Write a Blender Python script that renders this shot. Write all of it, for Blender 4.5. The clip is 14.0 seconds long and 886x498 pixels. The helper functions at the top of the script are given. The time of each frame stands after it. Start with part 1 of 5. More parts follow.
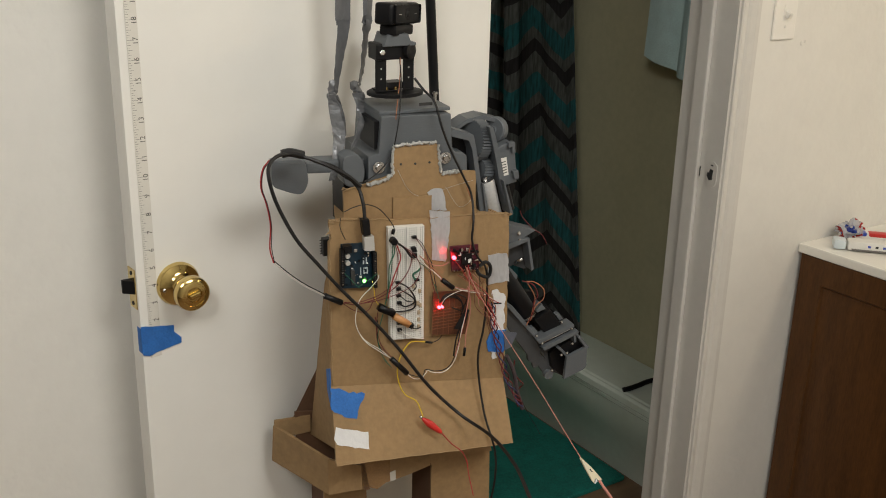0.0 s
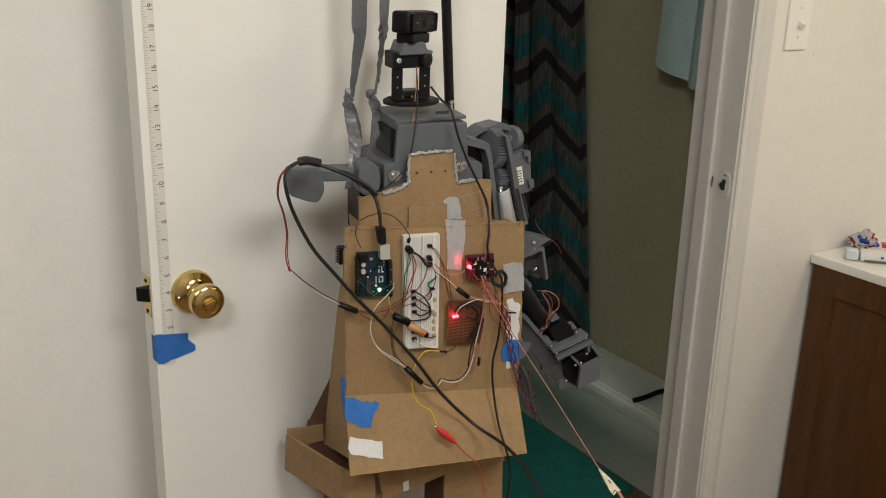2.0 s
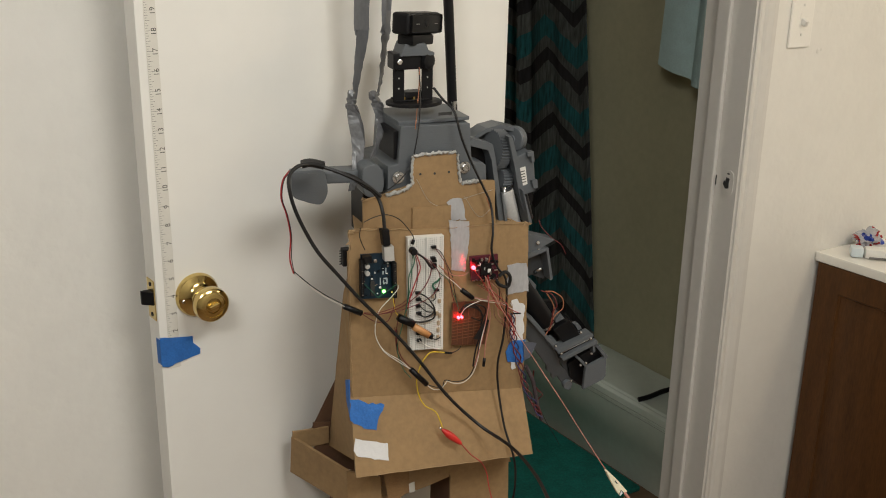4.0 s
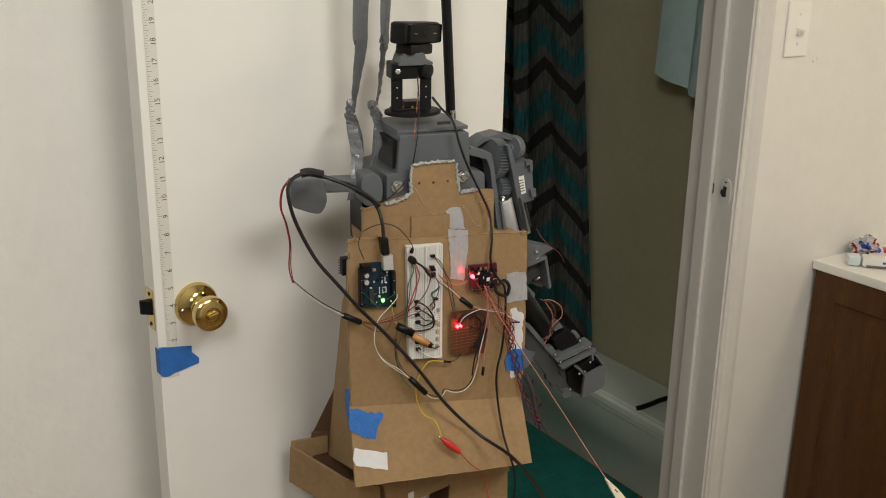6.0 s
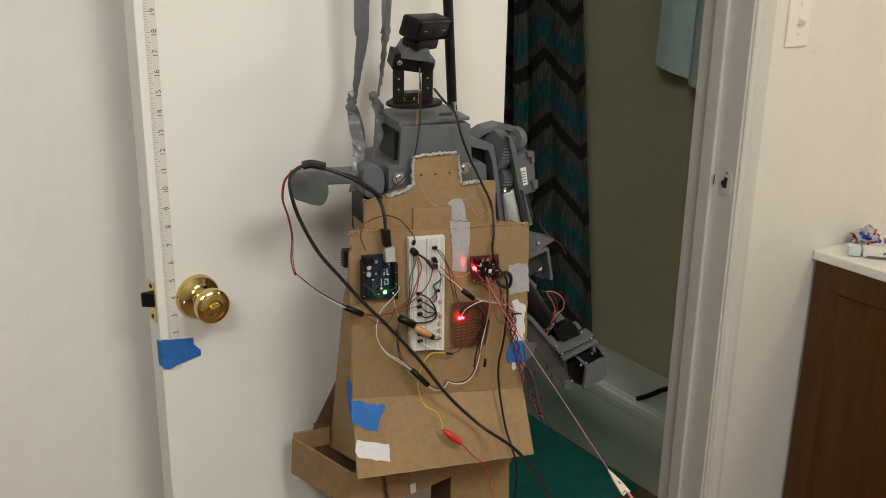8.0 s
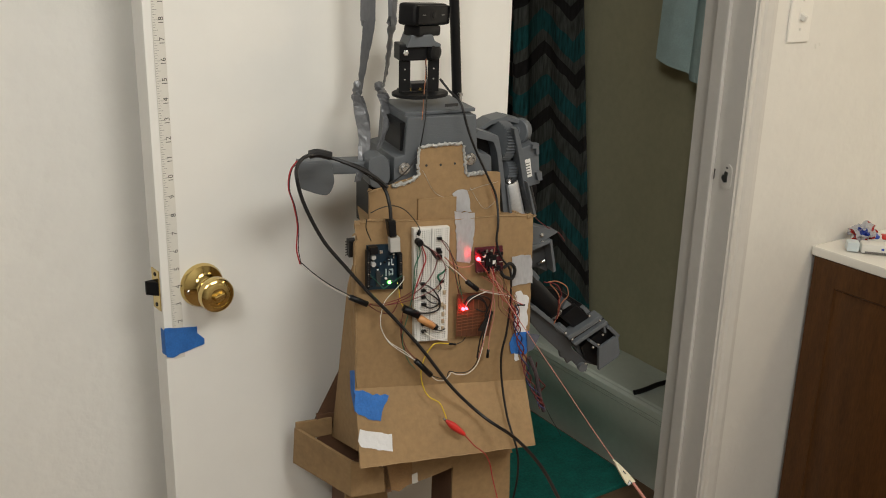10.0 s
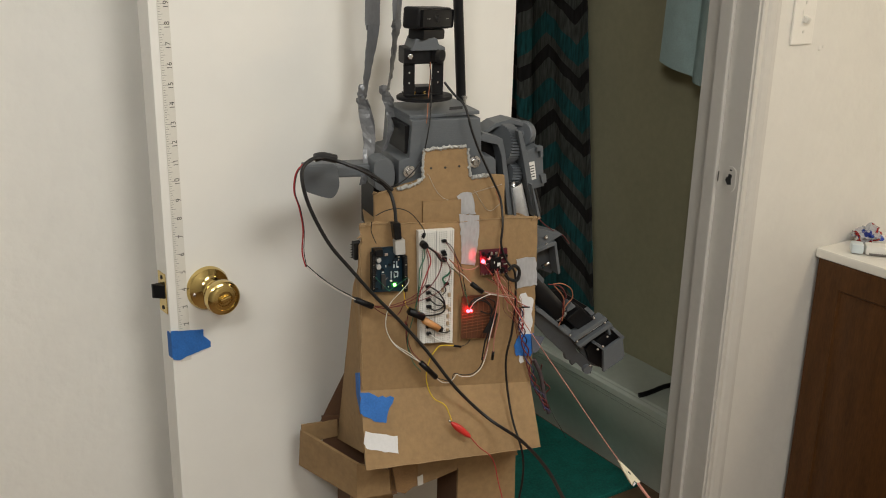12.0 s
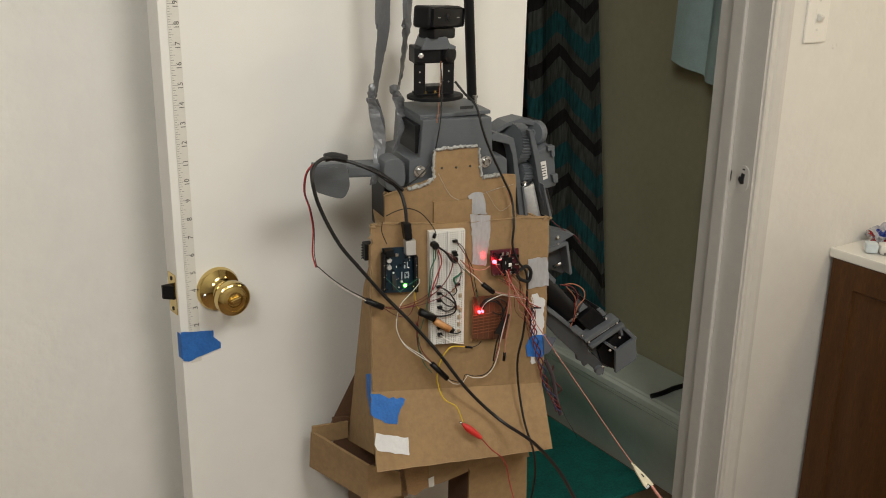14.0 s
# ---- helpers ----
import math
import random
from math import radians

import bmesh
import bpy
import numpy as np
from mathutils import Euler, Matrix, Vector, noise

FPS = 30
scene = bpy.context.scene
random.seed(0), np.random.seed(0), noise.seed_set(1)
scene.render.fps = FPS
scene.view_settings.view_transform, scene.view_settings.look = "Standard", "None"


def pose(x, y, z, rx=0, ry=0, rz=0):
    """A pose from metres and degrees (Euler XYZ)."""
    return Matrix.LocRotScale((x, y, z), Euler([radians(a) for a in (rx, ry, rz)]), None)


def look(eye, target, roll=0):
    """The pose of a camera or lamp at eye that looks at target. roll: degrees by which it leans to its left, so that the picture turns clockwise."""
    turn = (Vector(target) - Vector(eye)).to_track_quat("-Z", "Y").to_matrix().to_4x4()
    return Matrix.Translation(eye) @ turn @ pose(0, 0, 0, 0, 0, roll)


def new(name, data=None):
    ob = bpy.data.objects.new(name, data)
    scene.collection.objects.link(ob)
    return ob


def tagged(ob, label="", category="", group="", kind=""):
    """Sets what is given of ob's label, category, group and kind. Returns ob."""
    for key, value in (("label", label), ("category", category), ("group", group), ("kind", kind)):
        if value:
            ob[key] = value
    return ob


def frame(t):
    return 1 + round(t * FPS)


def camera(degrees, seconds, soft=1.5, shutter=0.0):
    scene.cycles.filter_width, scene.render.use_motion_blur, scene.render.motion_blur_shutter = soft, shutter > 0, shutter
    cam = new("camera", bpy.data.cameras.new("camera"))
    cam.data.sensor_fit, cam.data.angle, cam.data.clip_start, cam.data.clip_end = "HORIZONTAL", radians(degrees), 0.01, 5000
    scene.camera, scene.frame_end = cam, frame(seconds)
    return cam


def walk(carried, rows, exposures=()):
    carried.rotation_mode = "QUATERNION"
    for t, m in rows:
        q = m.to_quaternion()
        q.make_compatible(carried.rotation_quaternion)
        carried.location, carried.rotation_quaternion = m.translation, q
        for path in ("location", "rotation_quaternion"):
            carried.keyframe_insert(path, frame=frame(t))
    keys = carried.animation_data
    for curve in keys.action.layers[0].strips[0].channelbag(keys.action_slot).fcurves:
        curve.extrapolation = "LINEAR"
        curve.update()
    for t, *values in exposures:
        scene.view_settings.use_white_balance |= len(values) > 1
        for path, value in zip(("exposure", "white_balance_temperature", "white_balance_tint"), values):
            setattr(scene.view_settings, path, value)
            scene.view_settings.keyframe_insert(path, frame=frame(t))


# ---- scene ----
cam = camera(49.5, 14.0, soft=1.0)
walk(cam, [
    (0.0, pose(-0.9305, -1.3341, 1.4551, 71.775, -1.289, -32.850)),
    (0.5, pose(-0.9342, -1.3295, 1.4550, 71.968, -1.194, -32.858)),
    (1.0, pose(-0.9417, -1.3262, 1.4524, 72.044, -1.205, -32.939)),
    (1.5, pose(-0.9421, -1.3198, 1.4535, 71.990, -1.511, -32.950)),
    (2.0, pose(-0.9412, -1.3225, 1.4527, 72.328, -1.453, -32.523)),
    (2.5, pose(-0.9407, -1.3242, 1.4562, 72.320, -1.172, -32.153)),
    (3.0, pose(-0.9408, -1.3234, 1.4541, 72.310, -1.074, -32.237)),
    (5.5, pose(-0.9413, -1.3179, 1.4540, 72.625, -0.938, -32.653)),
    (6.0, pose(-0.9445, -1.3203, 1.4539, 72.877, -0.907, -32.688)),
    (6.5, pose(-0.9463, -1.3157, 1.4517, 72.631, -0.986, -32.796)),
    (7.0, pose(-0.9526, -1.3135, 1.4511, 72.529, -1.053, -32.764)),
    (7.5, pose(-0.9517, -1.3105, 1.4513, 72.381, -0.989, -32.698)),
    (8.0, pose(-0.9474, -1.3154, 1.4552, 72.300, -0.855, -32.813)),
    (10.5, pose(-0.9653, -1.3093, 1.4497, 71.966, -1.523, -33.040)),
    (11.0, pose(-0.9658, -1.3131, 1.4502, 72.181, -1.337, -32.812)),
    (11.5, pose(-0.9656, -1.3175, 1.4506, 72.458, -0.930, -32.739)),
    (12.0, pose(-0.9663, -1.3148, 1.4496, 72.234, -1.185, -32.864)),
    (12.5, pose(-0.9664, -1.3135, 1.4496, 71.993, -1.342, -32.866)),
    (13.0, pose(-0.9719, -1.3117, 1.4502, 72.256, -1.285, -32.560)),
    (13.5, pose(-0.9685, -1.3072, 1.4524, 72.452, -1.104, -32.477)),
    (14.0, pose(-0.9622, -1.3075, 1.4471, 72.239, -0.910, -32.293)),
], exposures=[(0.0, 0.06), (14.0, 0.06)])

# ---- world and lamps ----
world = bpy.data.worlds.new("night_world")
scene.world = world
world.use_nodes = True
world.node_tree.nodes["Background"].inputs[0].default_value = (0.02, 0.024, 0.03, 1)
world.node_tree.nodes["Background"].inputs[1].default_value = 0.2


def area_lamp(name, m, sx, sy, watts, colour):
    data = bpy.data.lights.new(name, "AREA")
    data.shape, data.size, data.size_y, data.energy, data.color = "RECTANGLE", sx, sy, watts, colour
    ob = new(name, data)
    ob.matrix_world = m
    return tagged(ob, "warm room lamp high above the floor", "lamp")


# the bulbs over the mirror of the vanity, the lamp on the ceiling, and a shaded lamp across the room
area_lamp("vanity_lamp", look((1.44, -1.20, 2.05), (-0.2, -0.45, 0.9)), 0.9, 0.12, 8.5, (1.0, 0.80, 0.56))
area_lamp("ceiling_lamp", look((-0.22, -1.55, 2.40), (-0.25, -1.0, 0.0)), 0.75, 0.75, 30.0, (1.0, 0.985, 0.925))
area_lamp("room_lamp", look((-1.50, -1.65, 2.25), (0.3, 0.0, 0.9)), 0.45, 0.45, 13.5, (1.0, 0.985, 0.935))


# ---- materials ----
def material(name, colour, rough=0.6, metal=0.0, vary=0.08, scale=8.0, bump=0.0, bump_scale=60.0, stretch=(1, 1, 1), coat=0.0, emit=None):
    """A node material: colour varied by two noises, and a fine relief."""
    m = bpy.data.materials.new(name)
    m.use_nodes = True
    n, l = m.node_tree.nodes, m.node_tree.links
    b = n["Principled BSDF"]
    b.inputs["Roughness"].default_value, b.inputs["Metallic"].default_value = rough, metal
    b.inputs["Coat Weight"].default_value = coat
    tc, mp = n.new("ShaderNodeTexCoord"), n.new("ShaderNodeMapping")
    mp.inputs["Scale"].default_value = stretch
    l.new(tc.outputs["Object"], mp.inputs[0])
    big, fine, add = n.new("ShaderNodeTexNoise"), n.new("ShaderNodeTexNoise"), n.new("ShaderNodeMath")
    big.inputs["Scale"].default_value, fine.inputs["Scale"].default_value = scale, scale * 9
    big.inputs["Detail"].default_value = fine.inputs["Detail"].default_value = 4
    l.new(mp.outputs[0], big.inputs[0]), l.new(mp.outputs[0], fine.inputs[0])
    add.operation = "ADD"
    l.new(big.outputs[0], add.inputs[0]), l.new(fine.outputs[0], add.inputs[1])
    ramp = n.new("ShaderNodeMapRange")
    ramp.inputs["From Min"].default_value, ramp.inputs["From Max"].default_value = 0.6, 1.4
    ramp.inputs["To Min"].default_value, ramp.inputs["To Max"].default_value = 1 - vary, 1 + vary
    l.new(add.outputs[0], ramp.inputs[0])
    mul = n.new("ShaderNodeVectorMath")
    mul.operation = "SCALE"
    mul.inputs[0].default_value = colour
    l.new(ramp.outputs[0], mul.inputs["Scale"])
    l.new(mul.outputs[0], b.inputs["Base Color"])
    if bump:
        bn, bp = n.new("ShaderNodeTexNoise"), n.new("ShaderNodeBump")
        bn.inputs["Scale"].default_value, bn.inputs["Detail"].default_value = bump_scale, 3
        bp.inputs["Strength"].default_value, bp.inputs["Distance"].default_value = min(bump, 1), 0.002 * max(bump, 1)
        l.new(mp.outputs[0], bn.inputs[0]), l.new(bn.outputs[0], bp.inputs["Height"]), l.new(bp.outputs[0], b.inputs["Normal"])
    if emit:
        b.inputs["Emission Color"].default_value, b.inputs["Emission Strength"].default_value = (*emit[0], 1), emit[1]
    return m


WALL = material("wall_paint", (0.79, 0.775, 0.73), 0.42, vary=0.03, scale=3, bump=0.8, bump_scale=55)
DOOR = material("door_paint", (0.81, 0.80, 0.76), 0.42, vary=0.02, scale=3, bump=0.08, bump_scale=30)
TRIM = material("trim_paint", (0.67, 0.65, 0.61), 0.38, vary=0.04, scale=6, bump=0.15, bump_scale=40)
CEIL = material("ceiling_paint", (0.78, 0.76, 0.71), 0.8, vary=0.03, scale=4, bump=0.3)
CARD = material("cardboard", (0.305, 0.195, 0.093), 0.8, vary=0.18, scale=11, bump=0.25, bump_scale=120)
CARDIN = material("cardboard_torn", (0.36, 0.245, 0.13), 0.9, vary=0.25, scale=60, bump=0.4, bump_scale=300)
# the back panel's brown, also painted in for shade inside the belt
CARDBROWN_SHADE = material("cardboard_brown_and_shade", (0.13, 0.066, 0.035), 0.85, vary=0.12, scale=12)
GREY = material("grey_plastic", (0.106, 0.117, 0.128), 0.45, vary=0.06, scale=20, bump=0.15, bump_scale=10, stretch=(3, 3, 90))
BLACK = material("black_plastic", (0.006, 0.006, 0.007), 0.42, vary=0.2, scale=20)
MATTEBLACK = material("black_metal", (0.006, 0.006, 0.007), 0.5, metal=0.0, vary=0.2, scale=20)
for dark in (BLACK, MATTEBLACK):
    dark.node_tree.nodes["Principled BSDF"].inputs["Specular IOR Level"].default_value = 0.25
BRASS = material("polished_brass", (0.66, 0.50, 0.20), 0.14, metal=1.0, vary=0.06, scale=30)
STEEL = material("steel", (0.62, 0.62, 0.62), 0.25, metal=1.0, vary=0.1, scale=30)
DUCT = material("duct_tape", (0.55, 0.56, 0.59), 0.36, metal=0.4, vary=0.15, scale=25, bump=2.2, bump_scale=38, stretch=(1, 1, 0.45))
BLUETAPE = material("blue_masking_tape", (0.022, 0.14, 0.46), 0.7, vary=0.22, scale=45, bump=1.8, bump_scale=60)
WHITETAPE = material("white_tape", (0.70, 0.70, 0.71), 0.5, vary=0.05, scale=40, bump=0.4, bump_scale=100)
GLUE = material("hot_glue", (0.46, 0.46, 0.44), 0.3, vary=0.1, scale=60, bump=0.2, bump_scale=120)
GLUE.node_tree.nodes["Principled BSDF"].inputs["Transmission Weight"].default_value = 0.15
WHITEP = material("white_plastic", (0.74, 0.73, 0.69), 0.4, vary=0.03, scale=40)
IVORY = material("ivory_plastic", (0.86, 0.84, 0.79), 0.3, vary=0.02, scale=20)
TUB = material("tub_enamel", (0.70, 0.77, 0.70), 0.16, vary=0.05, scale=5)
LINER = material("olive_liner", (0.46, 0.44, 0.29), 0.7, vary=0.08, scale=6, bump=0.2, bump_scale=60)
MAT = material("green_bath_mat", (0.006, 0.165, 0.135), 0.95, vary=0.38, scale=18, bump=1.0, bump_scale=260)
FLOOR = material("brown_floor", (0.20, 0.125, 0.07), 0.5, vary=0.15, scale=7, stretch=(1, 8, 1))
WOOD = material("dark_wood", (0.085, 0.035, 0.010), 0.42, vary=0.35, scale=6, bump=0.1, stretch=(6, 6, 0.8))
WOOD.node_tree.nodes["Principled BSDF"].inputs["Specular IOR Level"].default_value = 0.25
COUNTER = material("white_counter", (0.82, 0.80, 0.74), 0.22, vary=0.02, scale=8)
TOWEL = material("pale_blue_towel", (0.48, 0.64, 0.64), 0.95, vary=0.10, scale=30, bump=1.0, bump_scale=300)
RED = material("red_plastic", (0.55, 0.025, 0.02), 0.35, vary=0.1, scale=40)
BLUE = material("blue_plastic", (0.03, 0.07, 0.42), 0.35, vary=0.1, scale=40)
PCBBLUE = material("teal_circuit_board", (0.004, 0.020, 0.036), 0.35, vary=0.2, scale=90)
PCBRED = material("red_circuit_board", (0.085, 0.010, 0.020), 0.35, vary=0.2, scale=90)
PCBBROWN = material("brown_perfboard", (0.11, 0.038, 0.017), 0.5, vary=0.15, scale=60)
COPPER = material("copper_rows", (0.24, 0.10, 0.05), 0.4, metal=0.4, vary=0.1, scale=60)
W_BLACK = material("black_wire", (0.006, 0.006, 0.007), 0.5, vary=0.1, scale=40)
W_WHITE = material("white_wire", (0.68, 0.66, 0.60), 0.5, vary=0.05, scale=40)
W_RED = material("red_wire", (0.38, 0.018, 0.02), 0.45, vary=0.1, scale=40)
W_DARKRED = material("dark_red_wire", (0.13, 0.014, 0.016), 0.45, vary=0.1, scale=40)
W_ORANGE = material("orange_wire", (0.36, 0.14, 0.07), 0.5, vary=0.1, scale=40)
W_PINK = material("pink_wire", (0.46, 0.19, 0.15), 0.5, vary=0.1, scale=40)
W_YELLOW = material("yellow_wire", (0.66, 0.46, 0.02), 0.5, vary=0.08, scale=40)
W_GREEN = material("green_wire", (0.02, 0.12, 0.07), 0.5, vary=0.1, scale=40)
LENS = material("lens_glass", (0.004, 0.004, 0.005), 0.32, vary=0.1, scale=10)
LENS.node_tree.nodes["Principled BSDF"].inputs["Specular IOR Level"].default_value = 0.2
LED_R = material("red_light", (0.9, 0.02, 0.02), 0.3, vary=0.01, emit=((1.0, 0.02, 0.03), 30.0))
LED_G = material("green_light", (0.05, 0.9, 0.05), 0.3, vary=0.01, emit=((0.10, 1.0, 0.06), 26.0))
INK = material("black_ink", (0.03, 0.03, 0.03), 0.7, vary=0.05)
PAPER = material("paper_tape", (0.70, 0.68, 0.62), 0.6, vary=0.03, scale=30)


# ---- building helpers ----
def put_box(bm, x0, x1, y0, y1, z0, z1, m=None):
    vs = [bm.verts.new((x, y, z)) for x in (x0, x1) for y in (y0, y1) for z in (z0, z1)]
    for f in ((0, 1, 3, 2), (4, 6, 7, 5), (0, 4, 5, 1), (2, 3, 7, 6), (0, 2, 6, 4), (1, 5, 7, 3)):
        bm.faces.new([vs[i] for i in f])
    if m is not None:
        bmesh.ops.transform(bm, matrix=m, verts=vs)
    return vs


def box(x0, x1, y0, y1, z0, z1, bevel=0.0, m=None, segments=2):
    bm = bmesh.new()
    put_box(bm, x0, x1, y0, y1, z0, z1)
    if bevel:
        bmesh.ops.bevel(bm, geom=bm.edges[:], offset=bevel, segments=segments, affect="EDGES", profile=0.6)
    if m is not None:
        bmesh.ops.transform(bm, matrix=m, verts=bm.verts[:])
    bmesh.ops.recalc_face_normals(bm, faces=bm.faces[:])
    return bm


def slab(points, y0, y1, bevel=0.0):
    """A plate with an outline in x and z, between the depths y0 and y1."""
    bm = bmesh.new()
    a = [bm.verts.new((x, y0, z)) for x, z in points]
    b = [bm.verts.new((x, y1, z)) for x, z in points]
    bm.faces.new(a), bm.faces.new(b[::-1])
    for i in range(len(a)):
        j = (i + 1) % len(a)
        bm.faces.new((a[i], b[i], b[j], a[j]))
    bmesh.ops.recalc_face_normals(bm, faces=bm.faces[:])
    if bevel:
        bmesh.ops.bevel(bm, geom=bm.edges[:], offset=bevel, segments=2, affect="EDGES", profile=0.6)
    return bm


def lathe(profile, m=None, steps=32):
    """A turned shape: profile of (radius, height) along local z."""
    bm = bmesh.new()
    rings = []
    for r, h in profile:
        rings.append([bm.verts.new((r * math.cos(2 * math.pi * i / steps), r * math.sin(2 * math.pi * i / steps), h)) for i in range(steps)])
    for a, b in zip(rings, rings[1:]):
        for i in range(steps):
            j = (i + 1) % steps
            bm.faces.new((a[i], a[j], b[j], b[i]))
    bm.faces.new(rings[0][::-1]), bm.faces.new(rings[-1])
    bmesh.ops.recalc_face_normals(bm, faces=bm.faces[:])
    if m is not None:
        bmesh.ops.transform(bm, matrix=m, verts=bm.verts[:])
    return bm


def smooth_path(points, per=8):
    """Catmull-Rom points through a few places."""
    p = [Vector(q) for q in points]
    p = [2 * p[0] - p[1]] + p + [2 * p[-1] - p[-2]]
    out = []
    for i in range(1, len(p) - 2):
        for k in range(per):
            t = k / per
            a, b, c, d = p[i - 1:i + 3]
            out.append(0.5 * (2 * b + (c - a) * t + (2 * a - 5 * b + 4 * c - d) * t * t + (3 * b - a - 3 * c + d) * t ** 3))
    return out + [p[-2]]


def tube(points, r, sides=8, per=8, straight=False):
    """A wire or tube along a smooth line through points."""
    line = [Vector(q) for q in points] if straight else smooth_path(points, per)
    bm = bmesh.new()
    rings, side = [], None
    for i, c in enumerate(line):
        way = (line[min(i + 1, len(line) - 1)] - line[max(i - 1, 0)]).normalized()
        side = way.orthogonal().normalized() if side is None else (side - way * side.dot(way)).normalized()
        other = way.cross(side)
        rings.append([bm.verts.new(c + r * (math.cos(2 * math.pi * k / sides) * side + math.sin(2 * math.pi * k / sides) * other)) for k in range(sides)])
    for a, b in zip(rings, rings[1:]):
        for i in range(sides):
            bm.faces.new((a[i], a[(i + 1) % sides], b[(i + 1) % sides], b[i]))
    bm.faces.new(rings[0][::-1]), bm.faces.new(rings[-1])
    bmesh.ops.recalc_face_normals(bm, faces=bm.faces[:])
    for f in bm.faces:
        f.smooth = True
    return bm


def mesh_of(name, bm, mat, smooth=False):
    me = bpy.data.meshes.new(name)
    if smooth:
        for f in bm.faces:
            f.smooth = True
    bm.to_mesh(me)
    bm.free()
    me.materials.append(mat)
    if smooth:
        me.set_sharp_from_angle(angle=radians(35))
    return me


def part(name, bm, mat, parent=None, label="", smooth=False, at=None):
    """One bmesh as one mesh object under a thing."""
    ob = new(name, mesh_of(name, bm, mat, smooth))
    ob.parent = parent
    if at is not None:
        ob.matrix_basis = at
    return tagged(ob, label)


def thing(name, label, category, at=None, group="", kind=""):
    ob = new(name)
    ob.empty_display_size = 0.05
    if at is not None:
        ob.matrix_world = at
    return tagged(ob, label, category, group, kind)


def solid(name, bm, mat, label, category, group="", kind="", smooth=False, at=None):
    ob = part(name, bm, mat, None, "", smooth, at)
    return tagged(ob, label, category, group, kind)


# ---- the structure: x along the doorway wall, y into the bathroom ----
def structure(name, bm, mat, label, category, smooth=False):
    return solid(name, bm, mat, label, category, kind="structure", smooth=smooth)


FACE, BACK = 0.018, 0.146
JL, JR = 0.012, 0.658
bm = bmesh.new()
put_box(bm, -4.6, JL - 0.015, FACE, BACK, 0, 2.42), put_box(bm, JR + 0.015, 1.74, FACE, BACK, 0, 2.42), put_box(bm, JL - 0.015, JR + 0.015, FACE, BACK, 2.06, 2.42)
structure("wall_north", bm, WALL, "cream painted textured wall with a doorway", "wall")
structure("wall_east", box(1.56, 1.74, -2.6, FACE, 0, 2.42), WALL, "cream painted wall beside the vanity", "wall")
structure("wall_south", box(-4.6, 1.74, -2.72, -2.6, 0, 2.42), WALL, "cream painted wall", "wall")
structure("wall_west", box(-4.72, -4.6, -2.72, BACK, 0, 2.42), WALL, "cream painted wall", "wall")
structure("bathroom_wall_north", box(-0.7, 1.74, 1.75, 1.85, 0, 2.42), WALL, "dim painted bathroom wall", "wall")
structure("bathroom_wall_west", box(-0.8, -0.7, BACK, 1.85, 0, 2.42), WALL, "dim painted bathroom wall", "wall")
structure("bathroom_wall_east", box(1.62, 1.74, BACK, 1.75, 0, 2.42), WALL, "dim painted bathroom wall behind the tub", "wall")
structure("floor", box(-4.72, 1.74, -2.72, 1.85, -0.08, 0), FLOOR, "brown wood-look floor", "floor")
structure("ceiling", box(-4.72, 1.74, -2.72, 1.85, 2.42, 2.5), CEIL, "white painted ceiling", "ceiling")

north = bpy.data.objects["wall_north"]
for x, z, r in ((0.872, 1.245, 0.006), (0.884, 1.248, 0.004), (-1.02, 1.215, 0.004), (-0.93, 1.39, 0.003)):
    part("paint_blob", lathe([(r, 0.0), (r * 0.9, 0.0006), (r * 0.4, 0.0012)], pose(x, FACE, z, 90, 0, 0), 10), WALL, north, smooth=True)

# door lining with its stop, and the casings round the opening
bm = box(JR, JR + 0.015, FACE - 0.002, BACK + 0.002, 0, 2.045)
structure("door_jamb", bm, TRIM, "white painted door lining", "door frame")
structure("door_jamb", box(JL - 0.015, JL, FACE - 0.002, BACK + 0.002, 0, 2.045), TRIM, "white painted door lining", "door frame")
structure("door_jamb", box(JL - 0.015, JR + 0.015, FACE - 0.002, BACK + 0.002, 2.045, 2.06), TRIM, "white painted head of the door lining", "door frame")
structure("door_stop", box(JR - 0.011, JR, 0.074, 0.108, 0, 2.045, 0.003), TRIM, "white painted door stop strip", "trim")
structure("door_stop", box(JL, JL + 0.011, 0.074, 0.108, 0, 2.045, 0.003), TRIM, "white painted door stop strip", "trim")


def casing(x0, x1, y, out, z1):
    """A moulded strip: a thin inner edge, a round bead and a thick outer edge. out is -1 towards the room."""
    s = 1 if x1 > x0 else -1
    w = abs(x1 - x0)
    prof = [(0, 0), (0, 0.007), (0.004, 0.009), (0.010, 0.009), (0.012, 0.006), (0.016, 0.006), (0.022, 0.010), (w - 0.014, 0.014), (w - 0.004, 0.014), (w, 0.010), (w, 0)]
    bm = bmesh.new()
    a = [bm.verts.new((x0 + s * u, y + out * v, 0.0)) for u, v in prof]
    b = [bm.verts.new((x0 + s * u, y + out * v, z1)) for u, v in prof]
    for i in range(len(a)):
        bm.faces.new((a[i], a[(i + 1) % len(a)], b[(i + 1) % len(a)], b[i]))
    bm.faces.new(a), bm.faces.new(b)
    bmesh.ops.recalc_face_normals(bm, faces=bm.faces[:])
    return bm


